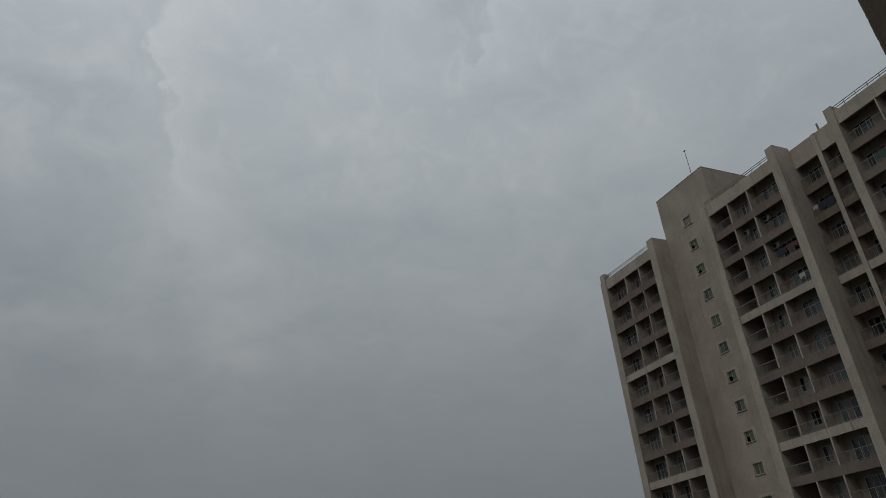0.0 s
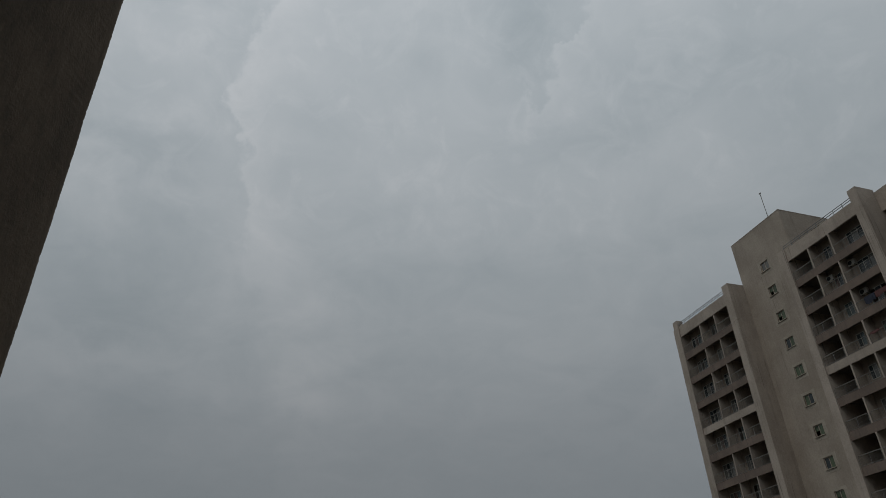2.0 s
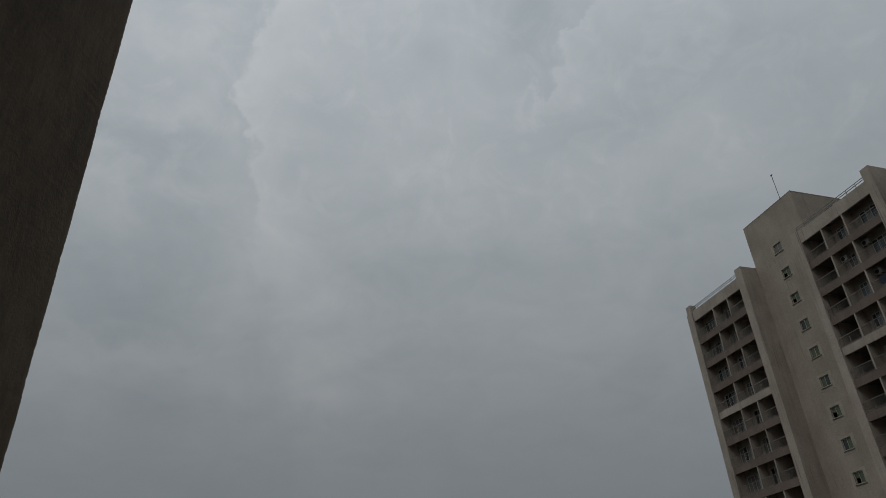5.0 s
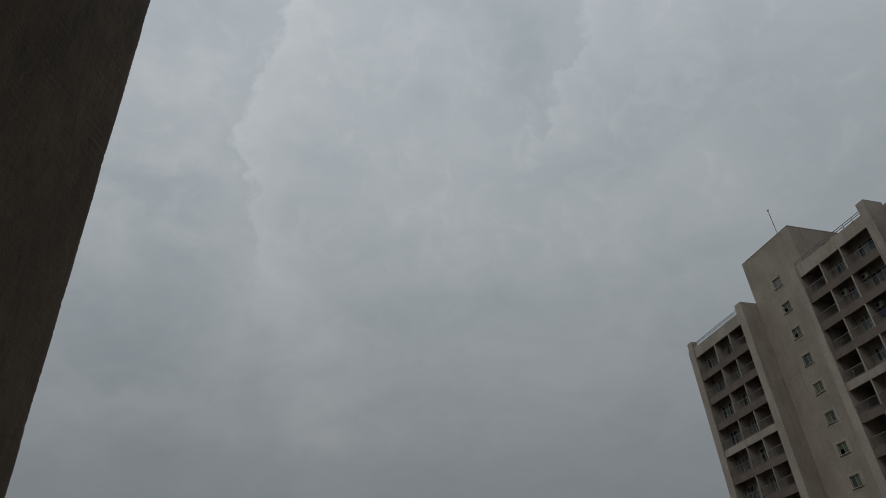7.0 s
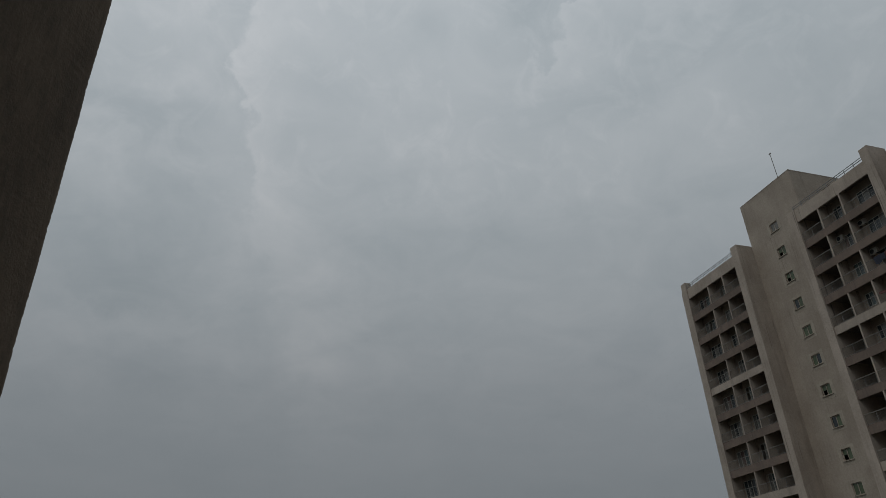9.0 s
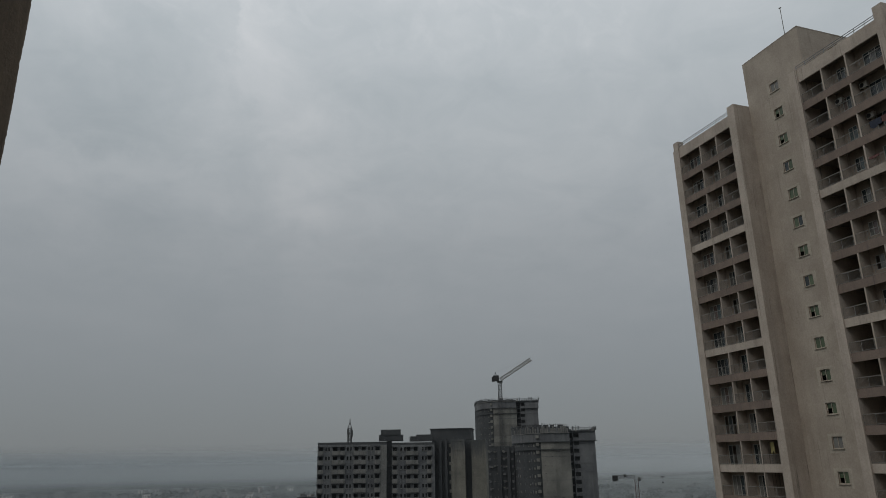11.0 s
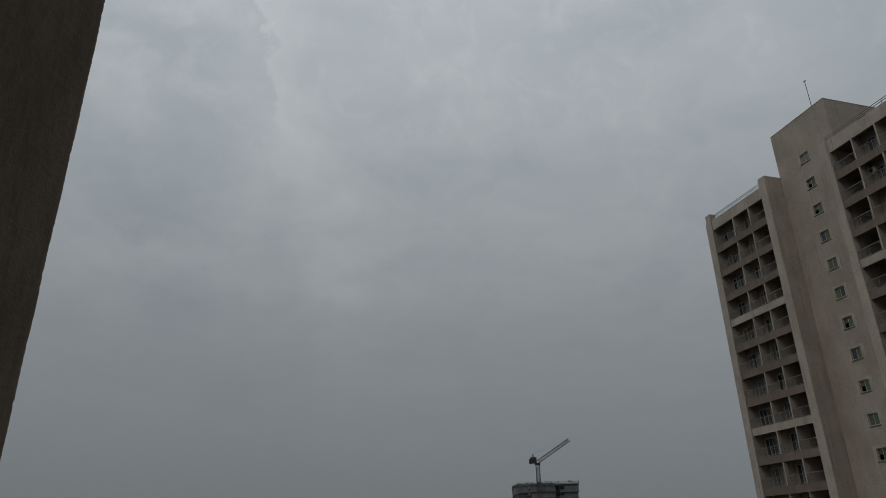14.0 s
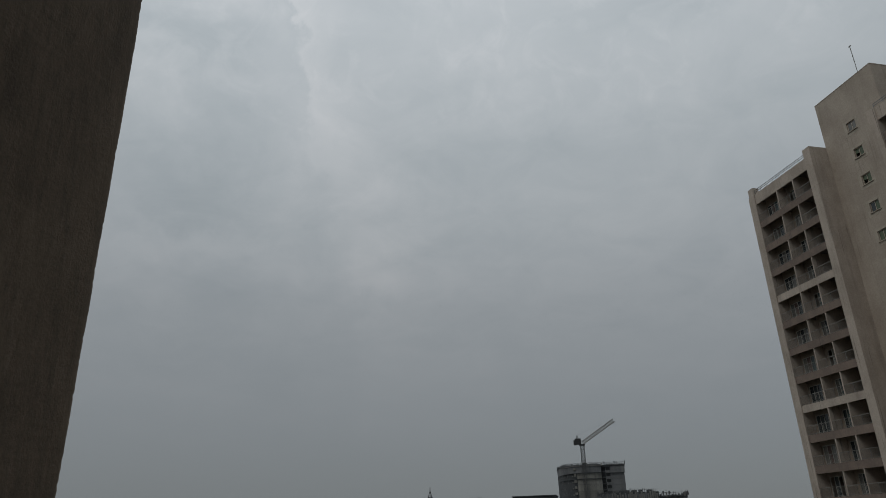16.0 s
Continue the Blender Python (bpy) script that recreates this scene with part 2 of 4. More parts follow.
M_ROOM = smeared_plaster()
M_CONC = plaster("raw_concrete", (0.155, 0.157, 0.157), (0.095, 0.098, 0.103), 0.12, streak=0.6, dirt=(0.05, 0.05, 0.05), grain=3.0)
M_CONC_LIGHT = plaster("pale_concrete", (0.215, 0.206, 0.182), (0.13, 0.127, 0.114), 0.10, streak=0.6, dirt=(0.07, 0.068, 0.06), grain=3.0, vary=0.34)
# darker concrete that also carries the shade of turned sides, slots and room cores
M_CONC_DARK = plaster("shaded_weathered_concrete", (0.062, 0.065, 0.067), (0.041, 0.044, 0.046), 0.12, streak=0.5, dirt=(0.04, 0.04, 0.04), grain=3.0)
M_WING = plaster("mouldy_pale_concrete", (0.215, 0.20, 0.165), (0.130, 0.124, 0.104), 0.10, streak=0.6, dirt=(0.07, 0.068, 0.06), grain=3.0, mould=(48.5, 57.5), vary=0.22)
M_SILL = plaster("sill_concrete", (0.195, 0.19, 0.175), (0.13, 0.129, 0.122), 0.14, streak=0.6, dirt=(0.055, 0.055, 0.053), grain=3.0)
M_STAINED = plaster("moulded_concrete", (0.085, 0.087, 0.088), (0.055, 0.057, 0.06), 0.3, streak=0.6, dirt=(0.035, 0.035, 0.036), grain=3.0)
M_STEEL = simple("painted_steel", (0.10, 0.10, 0.10), 0.5, 0.5)
M_RAIL = simple("galvanised_rail", (0.24, 0.23, 0.21), 0.45, 0.3)
M_RUST = simple("red_oxide_steel", (0.115, 0.075, 0.068), 0.7, 0.1)
M_ROOFRAIL = simple("grey_pipe", (0.25, 0.25, 0.245), 0.5, 0.2)
M_FRAME = simple("white_window_frame", (0.42, 0.41, 0.37), 0.5, 0.0, 0.1)
M_GLASS = simple("dark_window_glass", (0.035, 0.045, 0.048), 0.08, 0.0, 0.3, 0.8)
M_CURTAIN = simple("pale_curtain_glass", (0.17, 0.165, 0.15), 0.12, 0.0, 0.35, 0.8)
M_ROSE = simple("rose_curtain_glass", (0.16, 0.115, 0.10), 0.15, 0.0, 0.35, 0.8)
M_TEALCURTAIN = simple("teal_curtain_glass", (0.085, 0.115, 0.115), 0.15, 0.0, 0.35, 0.8)
M_GREEN = simple("green_louvre_glass", (0.085, 0.115, 0.065), 0.35, 0.0, 0.3, 2.0)
M_AC = simple("white_ac_casing", (0.50, 0.48, 0.43), 0.5)
M_BLACK = simple("black_grille", (0.02, 0.02, 0.02), 0.7)
M_BLUE = simple("navy_cloth", (0.030, 0.036, 0.055), 0.95)
M_RED = simple("red_cloth", (0.13, 0.060, 0.055), 0.95)
M_WHITE = simple("white_cloth", (0.42, 0.39, 0.37), 0.95)
M_TEAL = simple("green_cloth", (0.060, 0.090, 0.070), 0.95)
M_YELLOW = simple("yellow_cloth", (0.40, 0.34, 0.15), 0.95)
M_SHEET = simple("pale_roof_sheet", (0.34, 0.335, 0.315), 0.6, 0.0, 0.15, 0.5)
M_LEAF = simple("leaves", (0.034, 0.045, 0.037), 0.95, 0.0, 0.2, 0.05)
M_BARK = simple("bark", (0.07, 0.055, 0.045), 0.95)
M_LAMP = simple("street_lamp_glass", (1.0, 0.95, 0.85), 0.4, 0.0, 0.0, glow=18.0)


# ---- mesh helpers ----
def boxes(spec):
    """One mesh of boxes, each (x0, y0, z0, x1, y1, z1)."""
    verts, faces = [], []
    for x0, y0, z0, x1, y1, z1 in spec:
        k = len(verts)
        verts += [(x0, y0, z0), (x1, y0, z0), (x1, y1, z0), (x0, y1, z0), (x0, y0, z1), (x1, y0, z1), (x1, y1, z1), (x0, y1, z1)]
        faces += [(k, k + 3, k + 2, k + 1), (k + 4, k + 5, k + 6, k + 7), (k, k + 1, k + 5, k + 4),
                  (k + 1, k + 2, k + 6, k + 5), (k + 2, k + 3, k + 7, k + 6), (k + 3, k, k + 4, k + 7)]
    me = bpy.data.meshes.new("mesh")
    me.from_pydata(verts, [], faces)
    me.update()
    return me


def beams(spec):
    """One mesh of square bars, each (start, end, thickness)."""
    verts, faces = [], []
    for a, b, t in spec:
        a, b = Vector(a), Vector(b)
        d = (b - a).normalized()
        side = d.cross(Vector((0, 0, 1)) if abs(d.z) < 0.9 else Vector((1, 0, 0))).normalized() * t / 2
        top = d.cross(side).normalized() * t / 2
        k = len(verts)
        for p in (a, b):
            verts += [p + side + top, p - side + top, p - side - top, p + side - top]
        faces += [(k, k + 1, k + 2, k + 3), (k + 7, k + 6, k + 5, k + 4)] + [(k + i, k + 4 + i, k + 4 + (i + 1) % 4, k + (i + 1) % 4) for i in range(4)]
    me = bpy.data.meshes.new("mesh")
    me.from_pydata([tuple(v) for v in verts], [], faces)
    me.update()
    return me


def part(name, me, material, parent=None, label="", at=None):
    """A mesh object under a thing or a part; a mesh used again keeps its material."""
    if not me.materials:
        me.materials.append(material)
    ob = new(name, me)
    if parent:
        ob.parent = parent
    if at:
        ob.location = at
    return tagged(ob, label)


def thing(name, label, category, group="", kind="", place=None):
    ob = tagged(new(name), label, category, group, kind)
    if place is not None:
        ob.matrix_basis = place
    return ob


def lit(name, me, material, label, category, group="", kind="", place=None):
    me.materials.append(material)
    ob = tagged(new(name, me), label, category, group, kind)
    if place is not None:
        ob.matrix_basis = place
    return ob


# ---- ground ----
def ground_material():
    m = bpy.data.materials.new("distant_land")
    m.use_nodes = True
    n = Nodes(m.node_tree)
    pos = n.add("ShaderNodeNewGeometry").outputs["Position"]
    big = n.noise(pos, 0.006, 5.0, 0.6)
    small = n.noise(pos, 0.06, 5.0, 0.6)
    c = n.ramp(big, [(0.36, (0.026, 0.034, 0.028)), (0.50, (0.034, 0.041, 0.035)), (0.58, (0.054, 0.055, 0.049)), (0.66, (0.030, 0.038, 0.031))])
    c = n.mix(n.ramp(small, [(0.42, (0, 0, 0)), (0.62, (1, 1, 1))]), c, (0.030, 0.038, 0.030))
    s = n.add("ShaderNodeBsdfPrincipled", {"Base Color": c, "Roughness": 1.0})
    n.add("ShaderNodeOutputMaterial", {"Surface": s.outputs[0]})
    return m


def disc(radius, rings, sides):
    verts, faces = [(0, 0, 0)], []
    for r in range(1, rings + 1):
        d = radius * (r / rings) ** 2
        for k in range(sides):
            a = 2 * math.pi * k / sides
            verts.append((d * math.cos(a), d * math.sin(a), 0.0))
    for k in range(sides):
        faces.append((0, 1 + k, 1 + (k + 1) % sides))
    for r in range(rings - 1):
        for k in range(sides):
            p, q = 1 + r * sides, 1 + (r + 1) * sides
            faces.append((p + k, q + k, q + (k + 1) % sides, p + (k + 1) % sides))
    me = bpy.data.meshes.new("mesh")
    me.from_pydata(verts, [], faces)
    return me


lit("ground", disc(4700, 24, 96), ground_material(), "dark green hazy plain with fields and scrub", "ground", kind="structure")


# ---- the loggia that the camera stands in ----
def rough_jamb(side):
    """A side wall of the loggia with a rounded, uneven plaster corner towards the open air."""
    prof = [(0.0, -2.6)] + [(0.0, y) for y in np.linspace(-0.6, 0.985, 54)]
    prof += [(0.015 - 0.015 * math.cos(a), 0.985 + 0.015 * math.sin(a)) for a in np.linspace(0.3, math.pi / 2, 4)]
    prof += [(x, 1.0) for x in np.linspace(0.03, 0.20, 6)]
    zs = np.linspace(48.5, 51.75, 940)
    verts, faces = [], []
    for z in zs:
        for dx, y in prof:
            p = Vector((dx * 3 + side, y * 1.0, z))
            h = 0.0015 * noise.noise(p * 7) + 0.0016 * noise.noise(Vector((p.x * 40, p.y * 40, p.z * 9))) + 0.0006 * noise.noise(p * 90)
            chip = max(0.0, noise.noise(Vector((3.1 * side, 0.0, z * 70))) - 0.20) * 0.0035 if y > 0.97 else 0.0
            wob = 0.0015 * noise.noise(Vector((side, 2.0, z * 6))) + 0.0009 * noise.noise(Vector((side, 5.0, z * 150)))
            verts.append((side * ((0.866 if side < 0 else 0.882) + dx + h), y * 1.009 + (wob - chip if y > 0.9 else 0.0), z))
    m = len(prof)
    for i in range(len(zs) - 1):
        for j in range(m - 1):
            f = (i * m + j, i * m + j + 1, (i + 1) * m + j + 1, (i + 1) * m + j)
            faces.append(f if side < 0 else f[::-1])
    k = len(verts)
    x = side * 1.066
    verts += [(x, -2.6, 48.5), (x, 1.0, 48.5), (x, 1.0, 51.75), (x, -2.6, 51.75)]
    faces.append((k, k + 1, k + 2, k + 3))
    me = bpy.data.meshes.new("mesh")
    me.from_pydata(verts, [], faces)
    for p in me.polygons:
        p.use_smooth = True
    return me


lit("wall_west", rough_jamb(-1), M_ROOM, "rough dark brown plastered side wall of the loggia", "wall", kind="structure")
lit("wall_east", rough_jamb(1), M_ROOM, "rough dark brown plastered side wall of the loggia", "wall", kind="structure")
lit("wall_south", boxes([(-1.06, -2.8, 48.5, 1.06, -2.6, 51.75)]), M_ROOM, "dark brown plastered back wall of the loggia", "wall", kind="structure")
lit("wall_north", boxes([(-0.86, 0.86, 48.6, 0.86, 0.98, 49.5)]), M_ROOM, "low plastered parapet of the loggia", "parapet", kind="structure")
lit("floor", boxes([(-1.06, -2.8, 48.3, 1.06, 1.0, 48.5)]), M_ROOM, "dull cement floor of the loggia", "floor", kind="structure")
lit("ceiling", boxes([(-1.06, -2.8, 51.75, 1.06, 0.80, 51.95)]), M_ROOM, "plastered ceiling of the loggia", "ceiling", kind="structure")

# ---- unseen building mass round and behind the loggia, sized to dim the tower's lower floors ----
host = thing("host_building", "unseen cream building mass round the loggia, blocking sky light", "building", kind="structure")
for spec in ((-62.0, -13.0, 0.0, -1.07, 0.94, 84.0), (1.09, -13.0, 0.0, 24.0, 0.94, 84.0), (-1.07, -13.0, 51.97, 1.09, 0.78, 84.0), (-1.07, -13.0, 0.0, 1.09, 0.94, 48.28)):
    part("wall", boxes([spec]), M_CREAM, host)

# ---- the apartment tower: x along its front, y into it, z up ----
FRONT = Matrix.Translation((19.965, 79.277, 0.0)) @ Matrix.Rotation(math.atan2(-0.90078, 0.43428), 4, "Z")
TOP, STOREY, BAND = 84.58, 3.0, 0.75
ROWS = 28
BACK = 15.0
tower = thing("apartment_tower", "tall cream and taupe apartment tower with rows of railed balconies", "building", place=FRONT)


def wall(name, spec, material, label="", parent=None):
    return part(name, boxes(spec), material, parent or tower, label)


def railing_mesh(width):
    bars = [((0, 0, 0.92), (width, 0, 0.92), 0.042), ((0, 0, 0.10), (width, 0, 0.10), 0.03)]
    n = max(3, round(width / 0.115))
    bars += [((width * i / n, 0, 0.0), (width * i / n, 0, 0.92), 0.034 if i % 10 == 0 else 0.007) for i in range(n + 1)]
    return beams(bars)


def pierced(xs, zs, solid, y0, y1):
    """One connected plate with openings: solid(i, j) tells which cells between the lines are filled."""
    nz = len(zs)
    back = len(xs) * nz
    verts = [(x, y, z) for y in (y0, y1) for x in xs for z in zs]
    at = lambda i, j, b: b * back + i * nz + j
    full = lambda i, j: 0 <= i < len(xs) - 1 and 0 <= j < nz - 1 and solid(i, j)
    faces = []
    for i in range(len(xs) - 1):
        for j in range(nz - 1):
            if not full(i, j):
                continue
            faces.append((at(i, j, 0), at(i + 1, j, 0), at(i + 1, j + 1, 0), at(i, j + 1, 0)))
            faces.append((at(i, j, 1), at(i, j + 1, 1), at(i + 1, j + 1, 1), at(i + 1, j, 1)))
            for di, dj, a, b in ((-1, 0, (i, j + 1), (i, j)), (1, 0, (i + 1, j), (i + 1, j + 1)), (0, -1, (i, j), (i + 1, j)), (0, 1, (i + 1, j + 1), (i, j + 1))):
                if not full(i + di, j + dj):
                    faces.append((at(*a, 0), at(*a, 1), at(*b, 1), at(*b, 0)))
    me = bpy.data.meshes.new("mesh")
    me.from_pydata(verts, [], faces)
    bm = bmesh.new()
    bm.from_mesh(me)
    bmesh.ops.delete(bm, geom=[v for v in bm.verts if not v.link_faces], context="VERTS")
    bmesh.ops.recalc_face_normals(bm, faces=bm.faces)
    bm.to_mesh(me)
    bm.free()
    return me


def door_frame_mesh(width, height, leaves):
    t = 0.06
    xs = []
    for i in range(int(leaves) + 1):
        x = (width - t) * i / leaves
        xs += [x, x + t]
    return pierced(xs, [0, t, height - t, height], lambda i, j: i % 2 == 0 or j != 1, -0.04, 0.04)


SHARED = {}


def shared(kind, make, *sizes):
    key = (kind, *[round(v, 3) for v in sizes])
    if key not in SHARED:
        SHARED[key] = make(*sizes)
    return SHARED[key]


PICK = random.Random(4)


def balcony_bay(x0, x1, y, row, depth, door, leaves):
    """One balcony opening: railing, floor and back wall stand in the block; here its railing and its glazed door or window."""
    z = TOP - STOREY * row - STOREY + BAND
    part("railing", shared("rail", railing_mesh, x1 - x0), M_RAIL, tower, "thin galvanised balcony railing", at=(x0, y + 0.06, z))
    if door:
        dx0, dx1 = door
        low = 0.02 if dx1 - dx0 > 0.95 else 0.85
        h = 2.12 - low
        frame_part = part("balcony_door", shared("frame", door_frame_mesh, dx1 - dx0, h, leaves), M_FRAME, tower, "white framed glazed balcony door",
                          at=(dx0, y + depth + 0.05, z - 0.17 + low))
        wide = (dx1 - dx0 - 0.06) / leaves
        opened = PICK.random() < 0.2
        for i in range(int(leaves)):
            if opened and i % 2 == row % 2:
                continue
            drawn = PICK.choice(("", "", "", "", "pale", "pale", "rose", "teal"))
            pane = shared(drawn + "pane", lambda a, b: boxes([(0.06, -0.012, 0.06, a, 0.012, b - 0.06)]), wide, h)
            part("pane", pane, {"": M_GLASS, "pale": M_CURTAIN, "rose": M_ROSE, "teal": M_TEALCURTAIN}[drawn], frame_part, at=(wide * i, 0.0 if i % 2 else 0.02, 0))


def block(x0, x1, y, dividers, doors, depth, rows, thick=0.14):
    """A stack of balconies: bands, dividers, back walls and soffits, row by row."""
    edges = [x0] + [d for pair in dividers for d in pair] + [x1]
    bays = list(zip(edges[::2], edges[1::2]))
    for row in range(rows):
        top = TOP - STOREY * row
        pale = row % 4 == 0
        h = (top, top + (1.30 if row == 0 else BAND))
        part("parapet_band" if row == 0 else "slab_band", boxes([(x0, y, h[0], x1, y + 0.16, h[1])]), M_CREAM if pale else M_TAUPE, tower,
             "cream painted slab band" if pale else "taupe painted slab band")
        deep = max(depth)
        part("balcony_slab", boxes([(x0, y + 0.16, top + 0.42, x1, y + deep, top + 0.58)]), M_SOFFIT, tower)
        for i, (a, b) in enumerate(bays):
            z0, z1 = top - STOREY + 0.58, top + 0.42
            d = y + depth[i]
            door = doors[i]
            spec = []
            if door:
                dx0, dx1 = door
                low = 0.02 if dx1 - dx0 > 0.95 else 0.85
                spec += [(a, d, z0, dx0, d + 0.15, z1), (dx1, d, z0, b, d + 0.15, z1), (dx0, d, z0 + 2.12, dx1, d + 0.15, z1), (dx0, d, z0, dx1, d + 0.15, z0 + low)]
            else:
                spec.append((a, d, z0, b, d + 0.15, z1))
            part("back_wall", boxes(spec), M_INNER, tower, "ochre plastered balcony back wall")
            balcony_bay(a, b, y, row, depth[i], door, max(2, round((door[1] - door[0]) / 0.55)) if door else 0)
        for (a, b) in dividers:
            part("partition", boxes([(a, y + 0.165, top - STOREY + 0.58, b, y + deep, top + 0.42), (a, y - 0.02, top - STOREY + BAND, b, y + 0.165, top)]), M_CREAM, tower, "thin cream balcony partition")
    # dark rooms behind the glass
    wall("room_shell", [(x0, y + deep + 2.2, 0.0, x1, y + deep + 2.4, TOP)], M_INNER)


# left wing
block(0.0, 8.62, 0.0, [(3.45, 3.57), (6.08, 6.20)], [(0.2, 1.95), (3.9, 5.0), None], (1.2, 1.2, 3.4), ROWS)
wall("corner_column", [(-1.0, -0.12, 0.0, 0.0, BACK, 85.75)], M_CREAM, "cream corner column running the full height")
wall("corner_post", [(-0.86, -0.10, 85.75, -0.02, 0.7, 86.76)], M_CREAM)
wall("fin", [(8.62, -0.16, 0.0, 9.62, 2.0, 86.76)], M_CREAM, "cream projecting fin wall between balconies and stair")
# stair core
stair_zs = [0.0]
for k in range(ROWS - 1, -1, -1):
    stair_zs += [87.14 - STOREY * k - 0.52, 87.14 - STOREY * k + 0.52]
stair_zs.append(91.85)
part("stair_front", pierced([9.62, 12.80, 13.92, 17.30], stair_zs, lambda i, j: i != 1 or j % 2 == 0, 2.0, 2.22), M_STAIR, tower,
     "bare grey-beige stair wall with a column of small windows")
wall("stair_core", [(9.62, 4.4, 0.0, 17.30, 9.5, 91.85)], M_STAIR)
wall("stair_reveal", [(9.62, 2.22, 0.0, 9.9, 4.4, 91.85)], M_STAIR)
wall("stair_reveal", [(17.0, 2.22, 0.0, 17.30, 4.4, 91.85)], M_STAIR)
wall("stair_reveal", [(9.9, 2.22, 89.0, 17.0, 4.4, 91.85)], M_STAIR)
wall("stair_coping", [(9.60, 1.985, 91.85, 17.32, 9.52, 91.95)], M_STAIR)
# middle block
block(18.11, 26.72, 0.0, [(20.58, 20.72), (23.17, 23.31)], [None, (21.2, 22.1), (24.0, 25.85)], (5.0, 1.2, 1.2), ROWS)
wall("column", [(17.22, -0.16, 0.0, 18.11, 2.0, 85.95)], M_CREAM, "cream column beside the stair core")
wall("fin", [(26.72, -0.16, 0.0, 27.62, 2.0, 86.95)], M_CREAM, "cream projecting fin wall")
# recessed block
block(27.62, 33.25, 2.0, [(30.12, 30.55)], [(27.8, 29.5), (30.9, 31.9)], (1.2, 1.2), ROWS)
wall("roof_parapet", [(27.62, 2.0, 85.88, 33.25, 2.2, 86.65)], M_CREAM)
wall("column", [(30.12, 1.90, 0.0, 30.55, 2.2, 86.65)], M_CREAM, "narrow cream column between recessed balconies")
# near wing
wall("fin", [(33.25, -0.16, 0.0, 34.02, 2.0, 86.50)], M_CREAM, "cream projecting fin wall")
block(34.02, 43.0, 0.0, [(37.40, 37.52), (40.3, 40.42)], [(34.3, 36.05), (37.7, 38.8), None], (1.2, 1.2, 2.6), ROWS)
wall("return_wall", [(27.3, 2.01, 0.0, 27.61, 4.0, 85.1)], M_CREAM)
wall("return_wall", [(17.31, 2.01, 0.0, 18.10, 4.5, 85.1)], M_CREAM)
wall("end_wall", [(43.0, -0.12, 0.0, 43.8, BACK, 85.9)], M_CREAM)
wall("rear_wall", [(-1.0, BACK, 0.0, 43.8, BACK + 0.2, 85.9)], M_CREAM)
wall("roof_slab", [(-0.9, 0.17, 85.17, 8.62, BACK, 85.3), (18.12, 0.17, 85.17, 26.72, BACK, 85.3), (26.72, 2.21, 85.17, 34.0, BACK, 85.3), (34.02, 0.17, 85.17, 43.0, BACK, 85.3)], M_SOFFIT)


def roof_rail(x0, x1, y, z):
    bars = [((x0, y, z + h), (x1, y, z + h), 0.05) for h in (0.50, 0.28)]
    n = round((x1 - x0) / 1.1)
    bars += [((x0 + (x1 - x0) * i / n, y, z), (x0 + (x1 - x0) * i / n, y, z + 0.50), 0.05) for i in range(n + 1)]
    part("roof_railing", beams(bars), M_ROOFRAIL, tower, "grey pipe railing on the roof parapet")


roof_rail(0.0, 8.62, 0.08, 85.88)
roof_rail(18.0, 26.72, 0.08, 85.88)
roof_rail(34.02, 43.0, 0.08, 85.88)


def stair_window(k):
    """A small sliding window: one sash of green glass, the other drawn back from a dark gap or shut."""
    z = 87.14 - STOREY * k
    part("plaster_patch", pierced([12.42, 12.80, 13.92, 14.30], [z - 0.90, z - 0.52, z + 0.52, z + 0.78], lambda i, j: not (i == 1 and j == 1), 1.988, 2.0), M_PATCH, tower, "paler plaster round the stair window")
    part("window_ledge", shared("stairledge", lambda v: boxes([(-0.10, -0.10, -0.07, v + 0.10, 0.0, 0.0)]), 1.12), M_PATCH, tower, at=(12.80, 1.987, z - 0.52))
    win = part("stair_window", shared("stairframe", lambda a, b: door_frame_mesh(a, b, 2), 1.12, 1.04), M_PATCH, tower,
               "small pale framed sliding stair window", at=(12.80, 2.13, z - 0.52))
    state = (4, 3, 3, 1, 2, 0, 3, 1, 3, 2, 3, 3)[k % 12]
    kinds = {0: "gd", 1: "dg", 2: "gg", 3: "_g", 4: "pp"}[state]
    glass = {"d": ("darkpane", M_GLASS), "g": ("greenpane", M_GREEN), "p": ("palepane", M_CURTAIN)}
    for i, kind in enumerate(kinds):
        if kind in glass:
            part("pane", shared(glass[kind][0], lambda a, b: boxes([(0, -0.01, 0, a, 0.01, b)]), 0.47, 0.92), glass[kind][1], win, at=(0.06 + i * 0.53, 0.0, 0.06))
        if kind == "_":
            part("sash", shared("opensash", lambda a, b: boxes([(0.0, -0.012, b * 0.55, a, 0.012, b), (0.0, -0.02, b * 0.5, a, 0.02, b * 0.55)]), 0.47, 0.92), M_GREEN, win, at=(0.06 + i * 0.53, 0.03, 0.06))


for k in range(ROWS):
    stair_window(k)
lit("lightning_rod", beams([((0, 0, 0), (0, 0, 3.55), 0.05), ((-0.14, 0, 3.55), (0.14, 0, 3.55), 0.09), ((0, 0, 0), (0.5, 0.3, 0.0), 0.05)]), M_RAIL,
    "thin grey lightning rod on the stair tower roof", "rod", place=FRONT @ pose(15.4, 2.5, 91.95))

